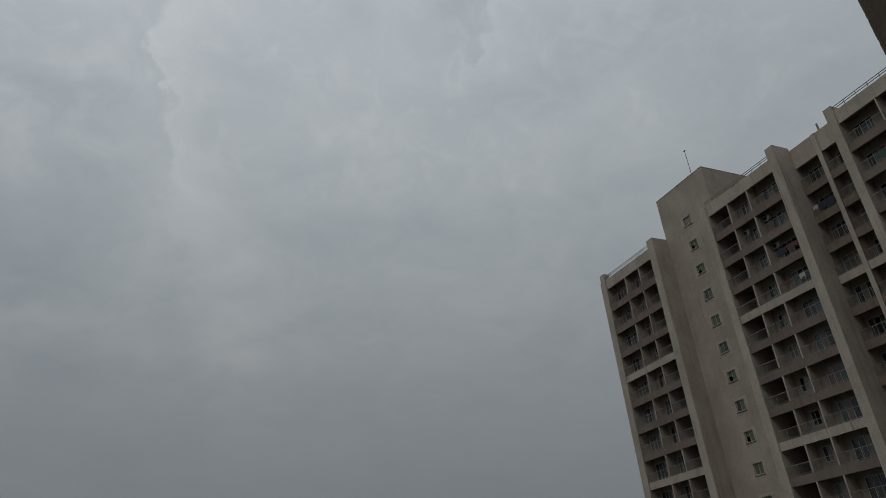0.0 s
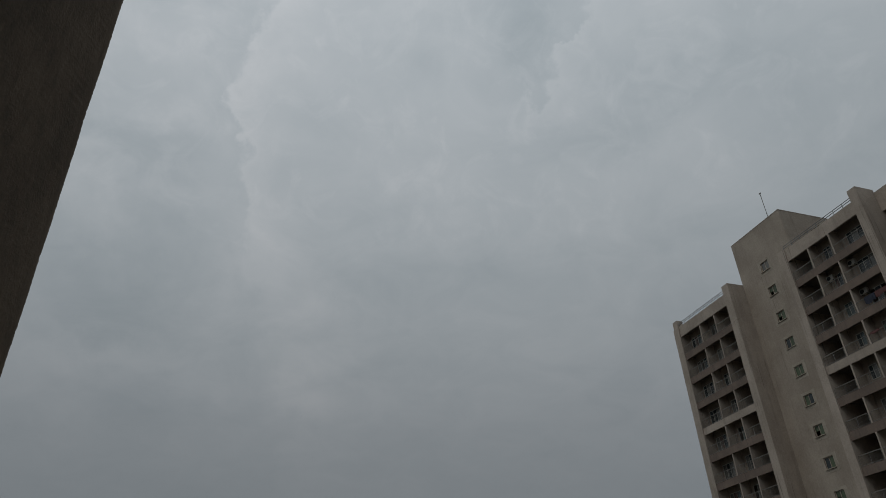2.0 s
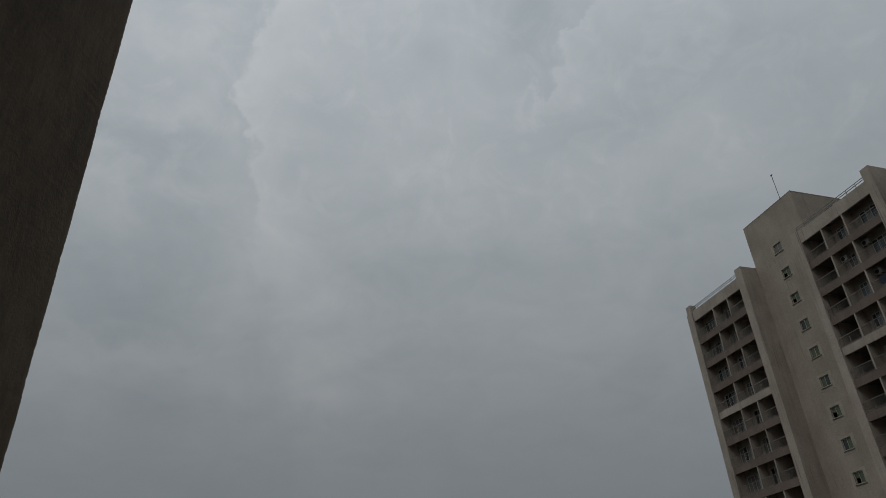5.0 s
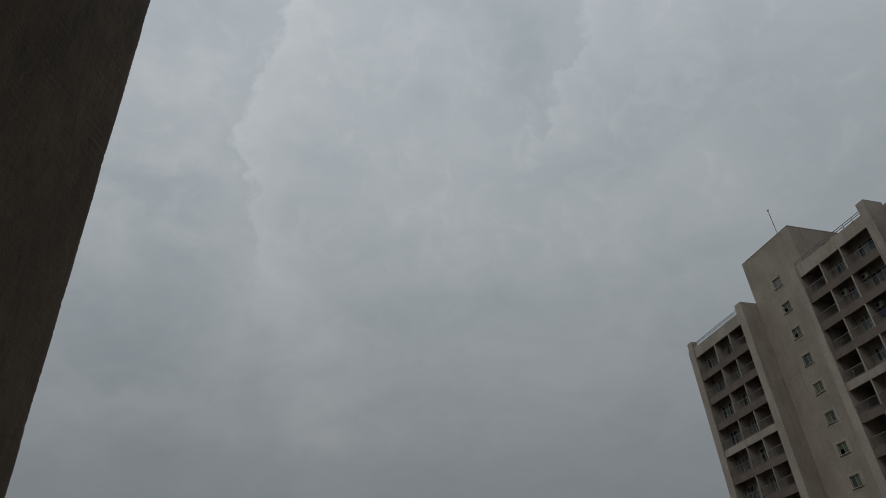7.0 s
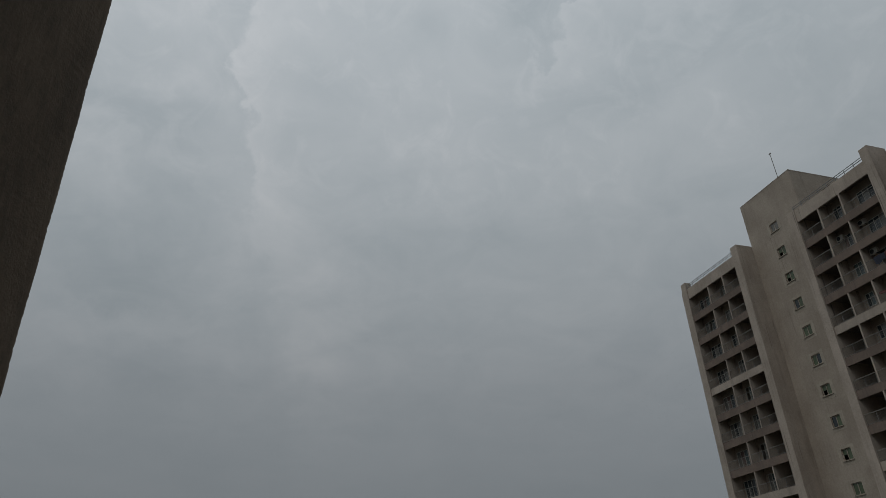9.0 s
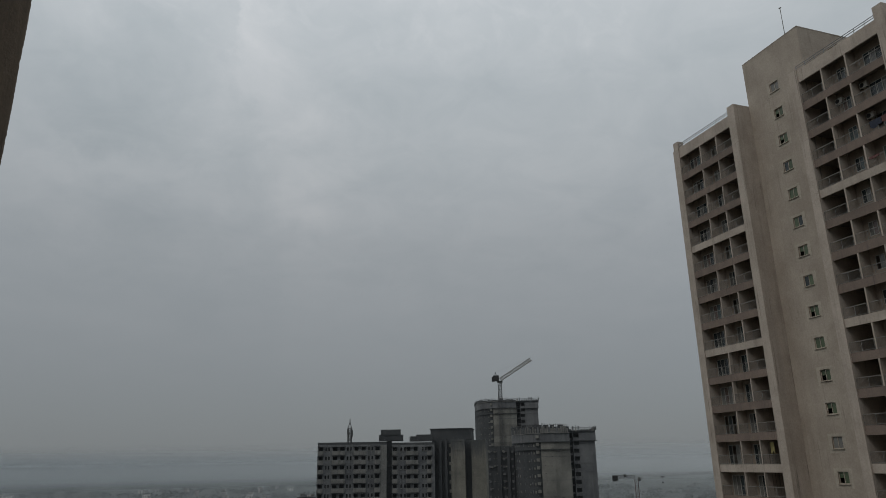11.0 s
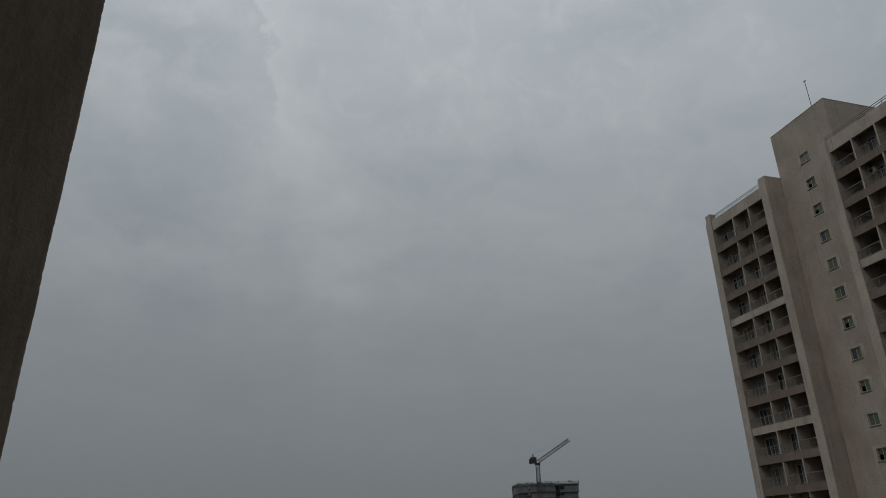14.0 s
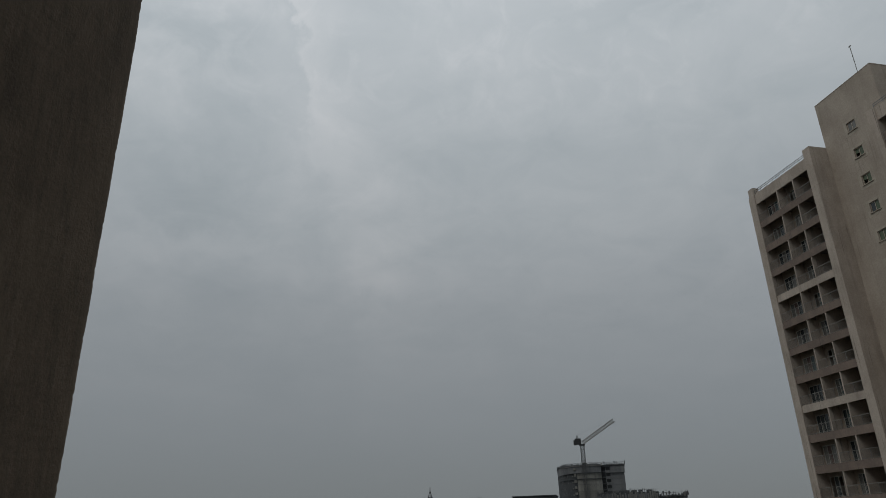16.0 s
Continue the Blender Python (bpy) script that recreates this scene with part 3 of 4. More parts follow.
# ---- city: blocks under construction ----
def construction_block(label, corner, end, roof, storeys, columns, depth, material, light):
    """A slab block: x from corner to end seen from the front, windows as openings between piers and bands."""
    a, b = Vector(corner), Vector(end)
    length = (b - a).length
    place = Matrix.Translation((*corner, 0.0)) @ Matrix.Rotation(math.atan2(b.y - a.y, b.x - a.x), 4, "Z")
    ob = thing("unfinished_block", label, "building", place=place)
    spans = sorted(columns)
    storey = 2.95
    bays = []
    for x, wd in spans:
        if wd > 1.0 and bays and x - sum(bays[-1]) < 1.2:
            bays[-1] = (bays[-1][0], x + wd - bays[-1][0])
        elif wd > 1.0:
            bays.append((x, wd))
    xs = [0.0] + [v for x, wd in spans for v in (x, x + wd)] + [length]
    wall_me = pierced(xs, [0.0, 1.05, 2.2, storey], lambda i, j: i % 2 == 0 or j != 1, 0.0, 0.3)
    slab_me = boxes([(0.0, 0.3, 0.0, length, depth, 0.2)])
    for f in range(storeys):
        z0 = roof - 0.45 - storey * (f + 1)
        if z0 < 0:
            break
        part("storey_wall", wall_me, material, ob, at=(0, 0, z0))
        part("floor_slab", slab_me, material, ob, at=(0, 0, z0))
        for x, wd in bays:
            part("sill_box", shared(label + "sill", lambda v: boxes([(-0.25, -0.5, -0.35, v + 0.25, 0.0, 0.98)]), round(wd, 3)), light, ob, "pale projecting concrete box under the windows", at=(x, 0, z0))
            part("sunshade", shared(label + "shade", lambda v: boxes([(-0.35, -0.55, 2.24, v + 0.35, 0.0, 2.36)]), round(wd, 3)), M_CONC_DARK, ob, at=(x, 0, z0))
        for x, wd in spans:
            if wd < 1.0:
                part("narrow_sill", shared("narrowsill", lambda v: boxes([(-0.1, -0.14, 0.9, v + 0.1, 0.0, 1.03)]), round(wd, 3)), light, ob, at=(x, 0, z0))
    part("parapet", boxes([(0, 0, roof - 0.45, length, 0.3, roof)]), M_STAINED, ob, "dark rain-stained parapet")
    # core coloured dark for the shade inside the open rooms
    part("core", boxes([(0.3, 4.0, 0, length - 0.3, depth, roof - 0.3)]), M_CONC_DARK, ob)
    part("end_wall", boxes([(-0.02, 0.3, 0, 0.28, depth, roof)]), material, ob)
    part("end_wall", boxes([(length - 0.28, 0.3, 0, length + 0.02, depth, roof)]), material, ob)
    part("roof", boxes([(0, 0, roof, length, depth, roof + 0.35)]), M_CONC_DARK, ob)
    return ob


U = 0.0733
COLS_A = [(u * U, wd * U) for u, wd in ((5, 19), (35, 7), (48, 7), (69, 20), (102, 19), (132, 7), (146, 7), (166, 18), (198, 18), (228, 7), (243, 7), (261, 18))]
slab_a = construction_block("weathered grey concrete apartment slab with open window holes", (-69.5, 232.8), (-47.10, 237.56), 56.75, 19, COLS_A, 16, M_CONC, M_SILL)
COLS_B = [(u * U, wd * U) for u, wd in ((3, 18), (38, 7), (55, 7), (66, 17), (99, 17), (137, 7), (151, 7), (163, 15))]
slab_b = construction_block("weathered grey concrete apartment slab with open window holes", (-45.34, 237.94), (-31.4, 240.9), 56.4, 19, COLS_B, 16, M_CONC, M_SILL)
part("blank_pier", boxes([(20.75, -0.12, 0, 22.88, 0.0, 56.0)]), M_SILL, slab_a, "paler blank concrete pier beside the stair slot")
slot = Matrix.Translation((-69.5, 232.8, 0)) @ Matrix.Rotation(math.atan2(0.208, 0.978), 4, "Z")
# the gap's shade is put into the dark colour of this recess
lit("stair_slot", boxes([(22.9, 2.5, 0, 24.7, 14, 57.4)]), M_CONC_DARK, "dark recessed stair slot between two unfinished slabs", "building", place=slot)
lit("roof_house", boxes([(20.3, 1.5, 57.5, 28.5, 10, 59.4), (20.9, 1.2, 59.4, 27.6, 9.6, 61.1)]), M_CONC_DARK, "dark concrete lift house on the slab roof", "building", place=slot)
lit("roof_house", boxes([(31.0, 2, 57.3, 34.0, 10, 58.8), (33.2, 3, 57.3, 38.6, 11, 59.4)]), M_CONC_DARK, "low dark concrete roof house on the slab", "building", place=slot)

wing = thing("unfinished_wing", "pale concrete tower wing with a shaded side and a dark vertical slot", "building")
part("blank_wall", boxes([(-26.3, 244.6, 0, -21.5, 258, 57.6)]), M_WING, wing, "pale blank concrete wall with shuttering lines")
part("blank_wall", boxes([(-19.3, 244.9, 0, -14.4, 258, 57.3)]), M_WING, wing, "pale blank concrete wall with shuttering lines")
# recessed wall darkened in colour for the shade of the slot
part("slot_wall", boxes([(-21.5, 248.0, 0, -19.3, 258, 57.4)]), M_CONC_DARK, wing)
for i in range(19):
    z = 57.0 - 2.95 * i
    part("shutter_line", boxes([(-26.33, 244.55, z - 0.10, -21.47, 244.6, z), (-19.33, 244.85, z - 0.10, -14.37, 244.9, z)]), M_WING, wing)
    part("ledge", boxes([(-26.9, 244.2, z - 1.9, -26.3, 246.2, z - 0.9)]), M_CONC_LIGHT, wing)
# side face in shadow, its shade put into the dark colour
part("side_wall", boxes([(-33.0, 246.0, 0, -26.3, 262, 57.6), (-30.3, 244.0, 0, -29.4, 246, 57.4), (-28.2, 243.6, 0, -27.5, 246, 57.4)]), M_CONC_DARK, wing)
part("roof_house", boxes([(-34.0, 250.5, 57.6, -19.6, 262, 61.3), (-34.3, 250.2, 61.3, -19.3, 262.3, 61.6)]), M_CONC_DARK, wing, "dark concrete lift house")


def extruded(pts, z0, z1):
    n = len(pts)
    verts = [(x, y, z0) for x, y in pts] + [(x, y, z1) for x, y in pts]
    faces = [tuple(range(n - 1, -1, -1)), tuple(range(n, 2 * n))] + [(i, (i + 1) % n, n + (i + 1) % n, n + i) for i in range(n)]
    me = bpy.data.meshes.new("mesh")
    me.from_pydata(verts, [], faces)
    return me


def site_edge(pts, z, rng, height=1.6, step=1.6):
    """Formwork posts, a guard rail and starter bars along a roof edge still being cast."""
    bars = []
    for (ax, ay), (bx, by) in zip(pts, pts[1:]):
        d = math.hypot(bx - ax, by - ay)
        n = max(1, round(d / step))
        for i in range(n):
            f = i / n
            x, y = ax + (bx - ax) * f, ay + (by - ay) * f
            bars.append(((x, y, z), (x + rng.uniform(-.2, .2), y, z + height * rng.uniform(0.4, 1.0)), 0.14))
        bars.append(((ax, ay, z + height * 0.5), (bx, by, z + height * 0.5), 0.10))
    return beams(bars)


def lattice(a, b, size, step, bar=0.12):
    """A square lattice mast or jib from a to b."""
    a, b = Vector(a), Vector(b)
    d = (b - a).normalized()
    side = d.cross(Vector((0, 0, 1)) if abs(d.z) < 0.9 else Vector((0, 1, 0))).normalized() * size / 2
    top = d.cross(side).normalized() * size / 2
    n = max(2, round((b - a).length / step))
    corners = [side + top, side - top, -side - top, -side + top]
    spec = [(a + c, b + c, bar * 1.4) for c in corners]
    for i in range(n):
        p, q = a + (b - a) * i / n, a + (b - a) * (i + 1) / n
        for j in range(4):
            c, e = corners[j], corners[(j + 1) % 4]
            spec.append((p + (c if i % 2 else e), q + (e if i % 2 else c), bar))
            spec.append((p + c, p + e, bar))
    return spec


RNG = random.Random(11)


def ribbon(pts, z0, z1, out=0.0, thick=0.35):
    """A wall that follows a plan line, with thickness, standing out towards the viewer by out."""
    outer, inner = [(x, y - out) for x, y in pts], [(x, y + thick) for x, y in pts]
    return extruded(outer + inner[::-1], z0, z1)


def smooth_line(pts, n=4):
    """More points between the given ones, along a gentle curve."""
    res = []
    for i in range(len(pts) - 1):
        p0, p1, p2, p3 = (Vector(pts[max(0, min(len(pts) - 1, k))]) for k in (i - 1, i, i + 1, i + 2))
        for k in range(n):
            t = k / n
            res.append(tuple(0.5 * (2 * p1 + (p2 - p0) * t + (2 * p0 - 5 * p1 + 4 * p2 - p3) * t ** 2 + (3 * p1 - p0 - 3 * p2 + p3) * t ** 3)))
    return res + [tuple(pts[-1])]


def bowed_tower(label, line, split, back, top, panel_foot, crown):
    """A tower with a bowed front: shade put into a dark colour where it turns away, a pale blank panel where it faces
    us.
    """
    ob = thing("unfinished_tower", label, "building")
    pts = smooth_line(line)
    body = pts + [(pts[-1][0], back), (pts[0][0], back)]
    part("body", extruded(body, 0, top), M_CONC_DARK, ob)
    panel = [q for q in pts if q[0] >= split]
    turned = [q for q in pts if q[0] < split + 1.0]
    for i in range(int(top / 2.95)):
        z = top - 2.95 * i
        if z > panel_foot:
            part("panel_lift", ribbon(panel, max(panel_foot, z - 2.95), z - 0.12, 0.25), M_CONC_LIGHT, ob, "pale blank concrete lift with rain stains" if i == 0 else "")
            part("shutter_line", ribbon(panel, z - 0.12, z, 0.27 if i % 3 else 0.33), M_CONC if i % 3 == 0 else M_CONC_LIGHT, ob)
            # short stubs and tie plates left in the wall along a pour joint
            for x, y in panel[1:-1:2]:
                if RNG.random() < 0.3:
                    part("tie_plate", shared("tieplate", lambda v: boxes([(0, -0.42, 0, v, -0.2, 0.16)]), RNG.choice((0.4, 0.9, 1.6))), M_CONC_DARK, ob, at=(x, y, z - RNG.uniform(0.2, 0.7)))
        for k, (x, y) in enumerate(turned):
            if x < split - 0.4 and (k % 2 or k % 3 == 0):
                wide = 0.35 + 0.30 * ((k * 7) % 3)
                part("ledge", boxes([(x, y - 0.55, z - 2.1, x + wide, y + 0.4, z - 0.9 - 0.35 * (k % 3))]), (M_CONC, M_CONC_LIGHT, M_SILL)[k % 3], ob)
        x, y = turned[-1]
        part("corner_balcony", boxes([(split - 1.3, y - 0.6, z - 1.9, split - 0.1, y + 1.0, z - 0.75)]), M_CONC_LIGHT, ob)
    part("climbing_form", ribbon(pts, top - 3.3, top - 0.1, 0.5, 1.0), M_CONC, ob, "grey climbing formwork ring under the newest storey")
    for dz in (3.5, 6.4):
        part("walkway", ribbon(pts, top - dz, top - dz + 0.22, 0.95, 0.5), M_CONC_DARK, ob, "narrow site walkway round the tower")
    part("deck", ribbon(pts, top - 0.1, top + 0.12, 0.95, 1.0), M_SILL, ob, "pale timber deck edge")
    part("cast_edge", ribbon(pts, top + 0.12, top + crown, 0.3, 1.0), M_CONC_DARK, ob, "dark formwork round the newest storey")
    part("formwork_post", site_edge([(x, y - 0.6) for x, y in pts], top + crown, RNG, 1.6, 0.8), M_STEEL, ob)
    tagged(ob.children[-1], kind="stuff")
    for (ax, ay), (bx, by) in zip(pts[4:], pts[5:]):
        n = max(1, round(math.hypot(bx - ax, by - ay) / 0.95))
        for i in range(n):
            x, y = ax + (bx - ax) * i / n, ay + (by - ay) * i / n
            part("formwork_panel", shared("formpanel", lambda v: boxes([(0, -0.86, 0, 0.62, -0.72, v)]), crown * RNG.choice((0.7, 0.9, 1.05))), RNG.choice((M_CONC, M_CONC_DARK, M_SILL)), ob, at=(x, y, top + 0.12))
    for x, y in pts[1:-2:2]:
        wide, tall = RNG.uniform(0.9, 2.4), RNG.uniform(0.4, 1.6)
        part("formwork_stack", boxes([(x, y + 1.0, top + crown - 0.05, x + wide, y + 4.0, top + crown - 0.05 + tall)]), M_CONC_DARK, ob)
    return ob


def side_slot(ob, x0, x1, x2, y, back, top, rows):
    """A slot coloured dark for its shade, with ledges, a column of open windows, then a plain flank."""
    mid = x1 - 2.3
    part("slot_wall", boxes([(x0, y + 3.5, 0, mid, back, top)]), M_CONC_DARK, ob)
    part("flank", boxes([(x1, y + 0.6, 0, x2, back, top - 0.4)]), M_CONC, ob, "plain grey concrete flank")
    # dark colour stands for shade behind the open windows
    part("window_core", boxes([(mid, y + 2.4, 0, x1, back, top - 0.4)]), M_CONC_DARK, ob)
    bay = pierced([mid - 0.25, mid, x1 - 0.2, x1], [0.0, 1.15, 2.75, 2.95], lambda i, j: i != 1 or j != 1, y + 0.35, y + 0.7)
    ledge = boxes([(x0 + 0.2, y + 2.4, 0.0, mid - 0.5, y + 3.5, 0.7)])
    for i in range(rows):
        z = top - 2.95 * (i + 1) - 0.4
        part("window_bay", bay, M_CONC, ob, at=(0, 0, z))
        part("ledge", ledge, M_CONC, ob, at=(0, 0, z + 0.4))
        part("shutter_line", boxes([(x1 + 0.02, y + 0.52, z, x2 + 0.06, y + 0.6, z + 0.12)]), M_CONC, ob)
    part("climbing_form", boxes([(x1 - 0.1, y + 0.15, top - 3.4, x2 + 0.35, y + 0.5, top - 0.5)]), M_CONC, ob)
    part("walkway", boxes([(x0, y - 0.2, top - 3.7, x2 + 0.7, y + 0.3, top - 3.45)]), M_CONC_DARK, ob)
    part("cast_edge", boxes([(x0, y + 0.1, top - 0.4, x2 + 0.3, back, top + 0.5)]), M_CONC_DARK, ob)
    part("formwork_post", site_edge([(x0, y), (x2 + 0.8, y), (x2 + 0.8, back)], top + 0.5, RNG, 2.0, 0.9), M_STEEL, ob)
    tagged(ob.children[-1], kind="stuff")
    for k in range(9):
        x = x0 + (x2 - x0) * (k + 0.2) / 9
        part("formwork_panel", shared("sidepanel", lambda v: boxes([(0, -0.3, 0, 0.62, -0.16, v)]), RNG.choice((0.9, 1.5, 2.0))), RNG.choice((M_CONC, M_CONC_DARK, M_SILL)), ob, at=(x, y, top + 0.1))


# rear tower with the crane on its roof
tower_b = bowed_tower("tall grey concrete tower under construction with a bowed front", [(-30.8, 428), (-29.9, 414), (-28.4, 399), (-25.5, 387), (-21.5, 380), (-16.0, 376.5), (-9.0, 376.6), (-5.2, 378.5)], -17.8, 432, 80.6, 40.0, 0.7)
side_slot(tower_b, -5.2, -0.6, 6.2, 380, 400, 80.6, 27)
part("mast_tie", beams(lattice((-13.6, 375.4, 40), (-13.6, 375.4, 84), 1.6, 2.4, 0.16)), M_STEEL, tower_b, "crane mast fixed to the front")

# front tower
tower_c = bowed_tower("grey concrete tower under construction with a pale bowed front", [(-6.9, 312), (-6.0, 304), (-3.0, 297), (1.0, 292), (5.0, 288.6), (10.5, 286.6), (16.4, 287.6)], 4.4, 318, 60.6, 0.0, 2.4)
side_slot(tower_c, 16.4, 20.3, 26.4, 289, 316, 61.0, 20)
part("netted_wing", boxes([(-17.4, 303, 0, -6.0, 320, 56.2), (-13.0, 301.6, 0, -11.5, 303, 56.0), (-9.0, 301.6, 0, -7.8, 303, 56.0)]), M_CONC_DARK, tower_c, "dark netted wing between the towers")
SPECK = random.Random(21)
for i in range(18):
    for k in range(9):
        if SPECK.random() < 0.62:
            part("ledge", shared("speckledge", lambda v: boxes([(0, 0, 0, v, 0.9, 0.75 * v)]), SPECK.choice((0.45, 0.6, 0.8))), SPECK.choice((M_CONC, M_CONC_LIGHT, M_SILL)), tower_c,
                 at=(-16.9 + 1.2 * k, 302.15, 53.9 - 2.95 * i + SPECK.uniform(-0.4, 0.4)))
    for x in (-16.6, -10.6, -7.2):
        part("ledge", shared("netledge", lambda v: boxes([(0, 0, 0, v, 1.0, 0.9)]), 0.8), M_CONC, tower_c, at=(x, 302.2, 53.5 - 2.95 * i))


def luffing_crane():
    ob = thing("tower_crane", "dark steel luffing tower crane on the unfinished tower roof", "crane", place=pose(-13.6, 384, 84.0))
    part("mast", beams(lattice((0, 0, -4), (0, 0, 7.6), 1.9, 1.9, 0.22)), M_STEEL, ob)
    part("slewing_ring", boxes([(-1.5, -1.5, 7.4, 1.5, 1.5, 8.2)]), M_BLACK, ob)
    part("cab", boxes([(-3.6, -1.1, 8.2, -0.4, 1.1, 11.2)]), M_BLACK, ob)
    part("counterweight", boxes([(-4.3, -1.0, 8.0, -2.8, 1.0, 10.4)]), M_BLACK, ob)
    part("a_frame", beams([((-1, -0.8, 8.2), (-2.2, 0, 13.0), 0.3), ((-1, 0.8, 8.2), (-2.2, 0, 13.0), 0.3), ((-3.4, 0, 8.4), (-2.2, 0, 13.0), 0.3)]), M_STEEL, ob)
    part("jib", beams(lattice((0.4, 0, 9.0), (17.6, 0, 19.6), 1.5, 1.7, 0.2)), M_RAIL, ob, "pale steel lattice jib")
    part("pendant", beams([((-2.2, 0, 13.0), (17.2, 0, 20.2), 0.05), ((17.4, 0, 19.4), (17.4, 0, 16.0), 0.06)]), M_STEEL, ob)
    return ob


luffing_crane()


def flat_crane():
    ob = thing("tower_crane", "flat-topped tower crane with a long thin jib over a building site", "crane", place=pose(49.0, 346, 0))
    part("mast", beams(lattice((0, 0, 0), (0, 0, 41.5), 1.5, 2.0, 0.085)), M_RUST, ob, "dull red steel lattice mast")
    part("jib", beams(lattice((0.6, 0, 42.6), (34.0, 0, 43.6), 0.9, 1.6, 0.05)), M_ROOFRAIL, ob)
    part("counter_jib", beams(lattice((-0.6, 0, 42.4), (-10.5, 0, 42.4), 1.2, 1.6, 0.14)), M_STEEL, ob)
    part("counterweight", boxes([(-10.8, -0.9, 40.4, -8.4, 0.9, 43.0)]), M_BLACK, ob)
    part("winch", boxes([(-5.6, -0.7, 42.2, -4.4, 0.7, 43.4)]), M_BLACK, ob)
    part("cab", boxes([(0.9, -0.7, 40.4, 2.0, 0.7, 42.0)]), M_STEEL, ob)
    part("trolley", boxes([(11.1, -0.6, 41.9, 12.7, 0.6, 42.5), (11.5, -0.3, 39.4, 12.3, 0.3, 40.0)]), M_BLACK, ob)
    part("hoist_rope", beams([((11.9, 0, 40.0), (11.9, 0, 41.9), 0.08)]), M_BLACK, ob)
    return ob


flat_crane()


def roof_mast():
    ob = thing("antenna_mast", "steel lattice antenna mast on the slab roof", "mast", place=pose(-61.4, 243.5, 57.3))
    part("mast", beams(lattice((0, 0, 0), (0, 0, 5.0), 1.1, 1.0, 0.16)), M_STEEL, ob)
    part("spire", beams([((0, 0, 5.0), (0, 0, 8.0), 0.22), ((-0.6, 0, 5.0), (0, 0, 7.0), 0.14), ((0.6, 0, 5.0), (0, 0, 7.0), 0.14)]), M_STEEL, ob)
    part("antenna", boxes([(-0.9, -0.5, 2.6, -0.5, 0.0, 4.6), (0.6, -0.5, 1.8, 1.1, 0.0, 4.2)]), M_STEEL, ob)
    return ob


roof_mast()


# low frames under construction beside the tower
def frame_block(x0, x1, y, top, depth, label):
    ob = thing("concrete_frame", label, "building", place=pose(x0, y, 0))
    wide = x1 - x0
    storey = 3.0
    z = top
    n = max(2, round(wide / 3.4))
    xs = [0.0]
    for i in range(n):
        c = wide * (i + 0.5) / n
        xs += [c - 0.55 - 0.25 * (i % 2), c + 0.6 + 0.2 * (i % 3)]
    xs.append(wide)
    wall_me = pierced(xs, [0.0, 0.95, 2.25, storey], lambda i, j: i % 2 == 0 or j != 1, 0.0, 0.25)
    ledge_me = boxes([(0.0, -0.5, 0.0, wide, 0.0, 0.18)])
    while z > storey:
        part("storey_wall", wall_me, M_CONC, ob, at=(0, 0, z - storey))
        part("floor_ledge", ledge_me, M_CONC, ob, at=(0, 0, z - 0.2))
        z -= storey
    for k in range(4):
        x = wide * (k + RNG.uniform(0.1, 0.5)) / 4
        part("roof_sheet", boxes([(x, RNG.uniform(0.5, 5), top, x + RNG.uniform(0.8, 2.4), 7.5, top + RNG.uniform(0.4, 1.3))]), (M_CONC_LIGHT, M_CONC_DARK, M_WHITE)[k % 3], ob)
    # inner block whose dark colour holds the shade behind the window holes
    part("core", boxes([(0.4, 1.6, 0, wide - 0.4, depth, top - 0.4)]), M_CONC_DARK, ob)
    part("formwork_posts", site_edge([(0, 0.2), (wide, 0.2)], top, RNG, 2.2, 0.9), M_STEEL, ob)
    return ob


frame_block(29.0, 40.5, 318, 25.4, 14, "grey concrete building frame with open storeys")
frame_block(41.0, 53.0, 324, 23.0, 14, "grey concrete building frame with open storeys")
frame_block(54.0, 66.0, 330, 24.5, 14, "grey concrete building frame with open storeys")
frame_block(66.5, 84.0, 336, 26.0, 14, "grey concrete building frame with open storeys")
frame_block(-128.0, -119.5, 392, 33.5, 14, "hazy grey concrete frame beyond the slab")


# ---- things on the balconies ----
def ac_unit(x, y, z):
    ob = thing("ac_unit", "white air conditioner outdoor unit on a balcony wall", "air conditioner", "outdoor units", place=FRONT @ pose(x, y, z))
    part("casing", boxes([(0, 0, 0, 0.74, 0.32, 0.52)]), M_AC, ob)
    part("fan_grille", extruded([(0.26 + 0.20 * math.cos(a), 0.26 + 0.20 * math.sin(a)) for a in np.linspace(0, 2 * math.pi, 16, endpoint=False)], 0.0, 0.02), M_BLACK, ob)
    ob.children[1].matrix_basis = pose(0, 0.0, 0, 90, 0, 0)
    part("bracket", boxes([(0.1, 0.02, -0.06, 0.16, 0.45, 0.0), (0.6, 0.02, -0.06, 0.66, 0.45, 0.0)]), M_STEEL, ob)
    return ob


for x, y, z in ((23.36, 0.84, 81.05), (23.40, 0.84, 78.05), (20.75, 0.84, 80.85), (22.2, 0.35, 49.22)):
    ac_unit(x, y, z)


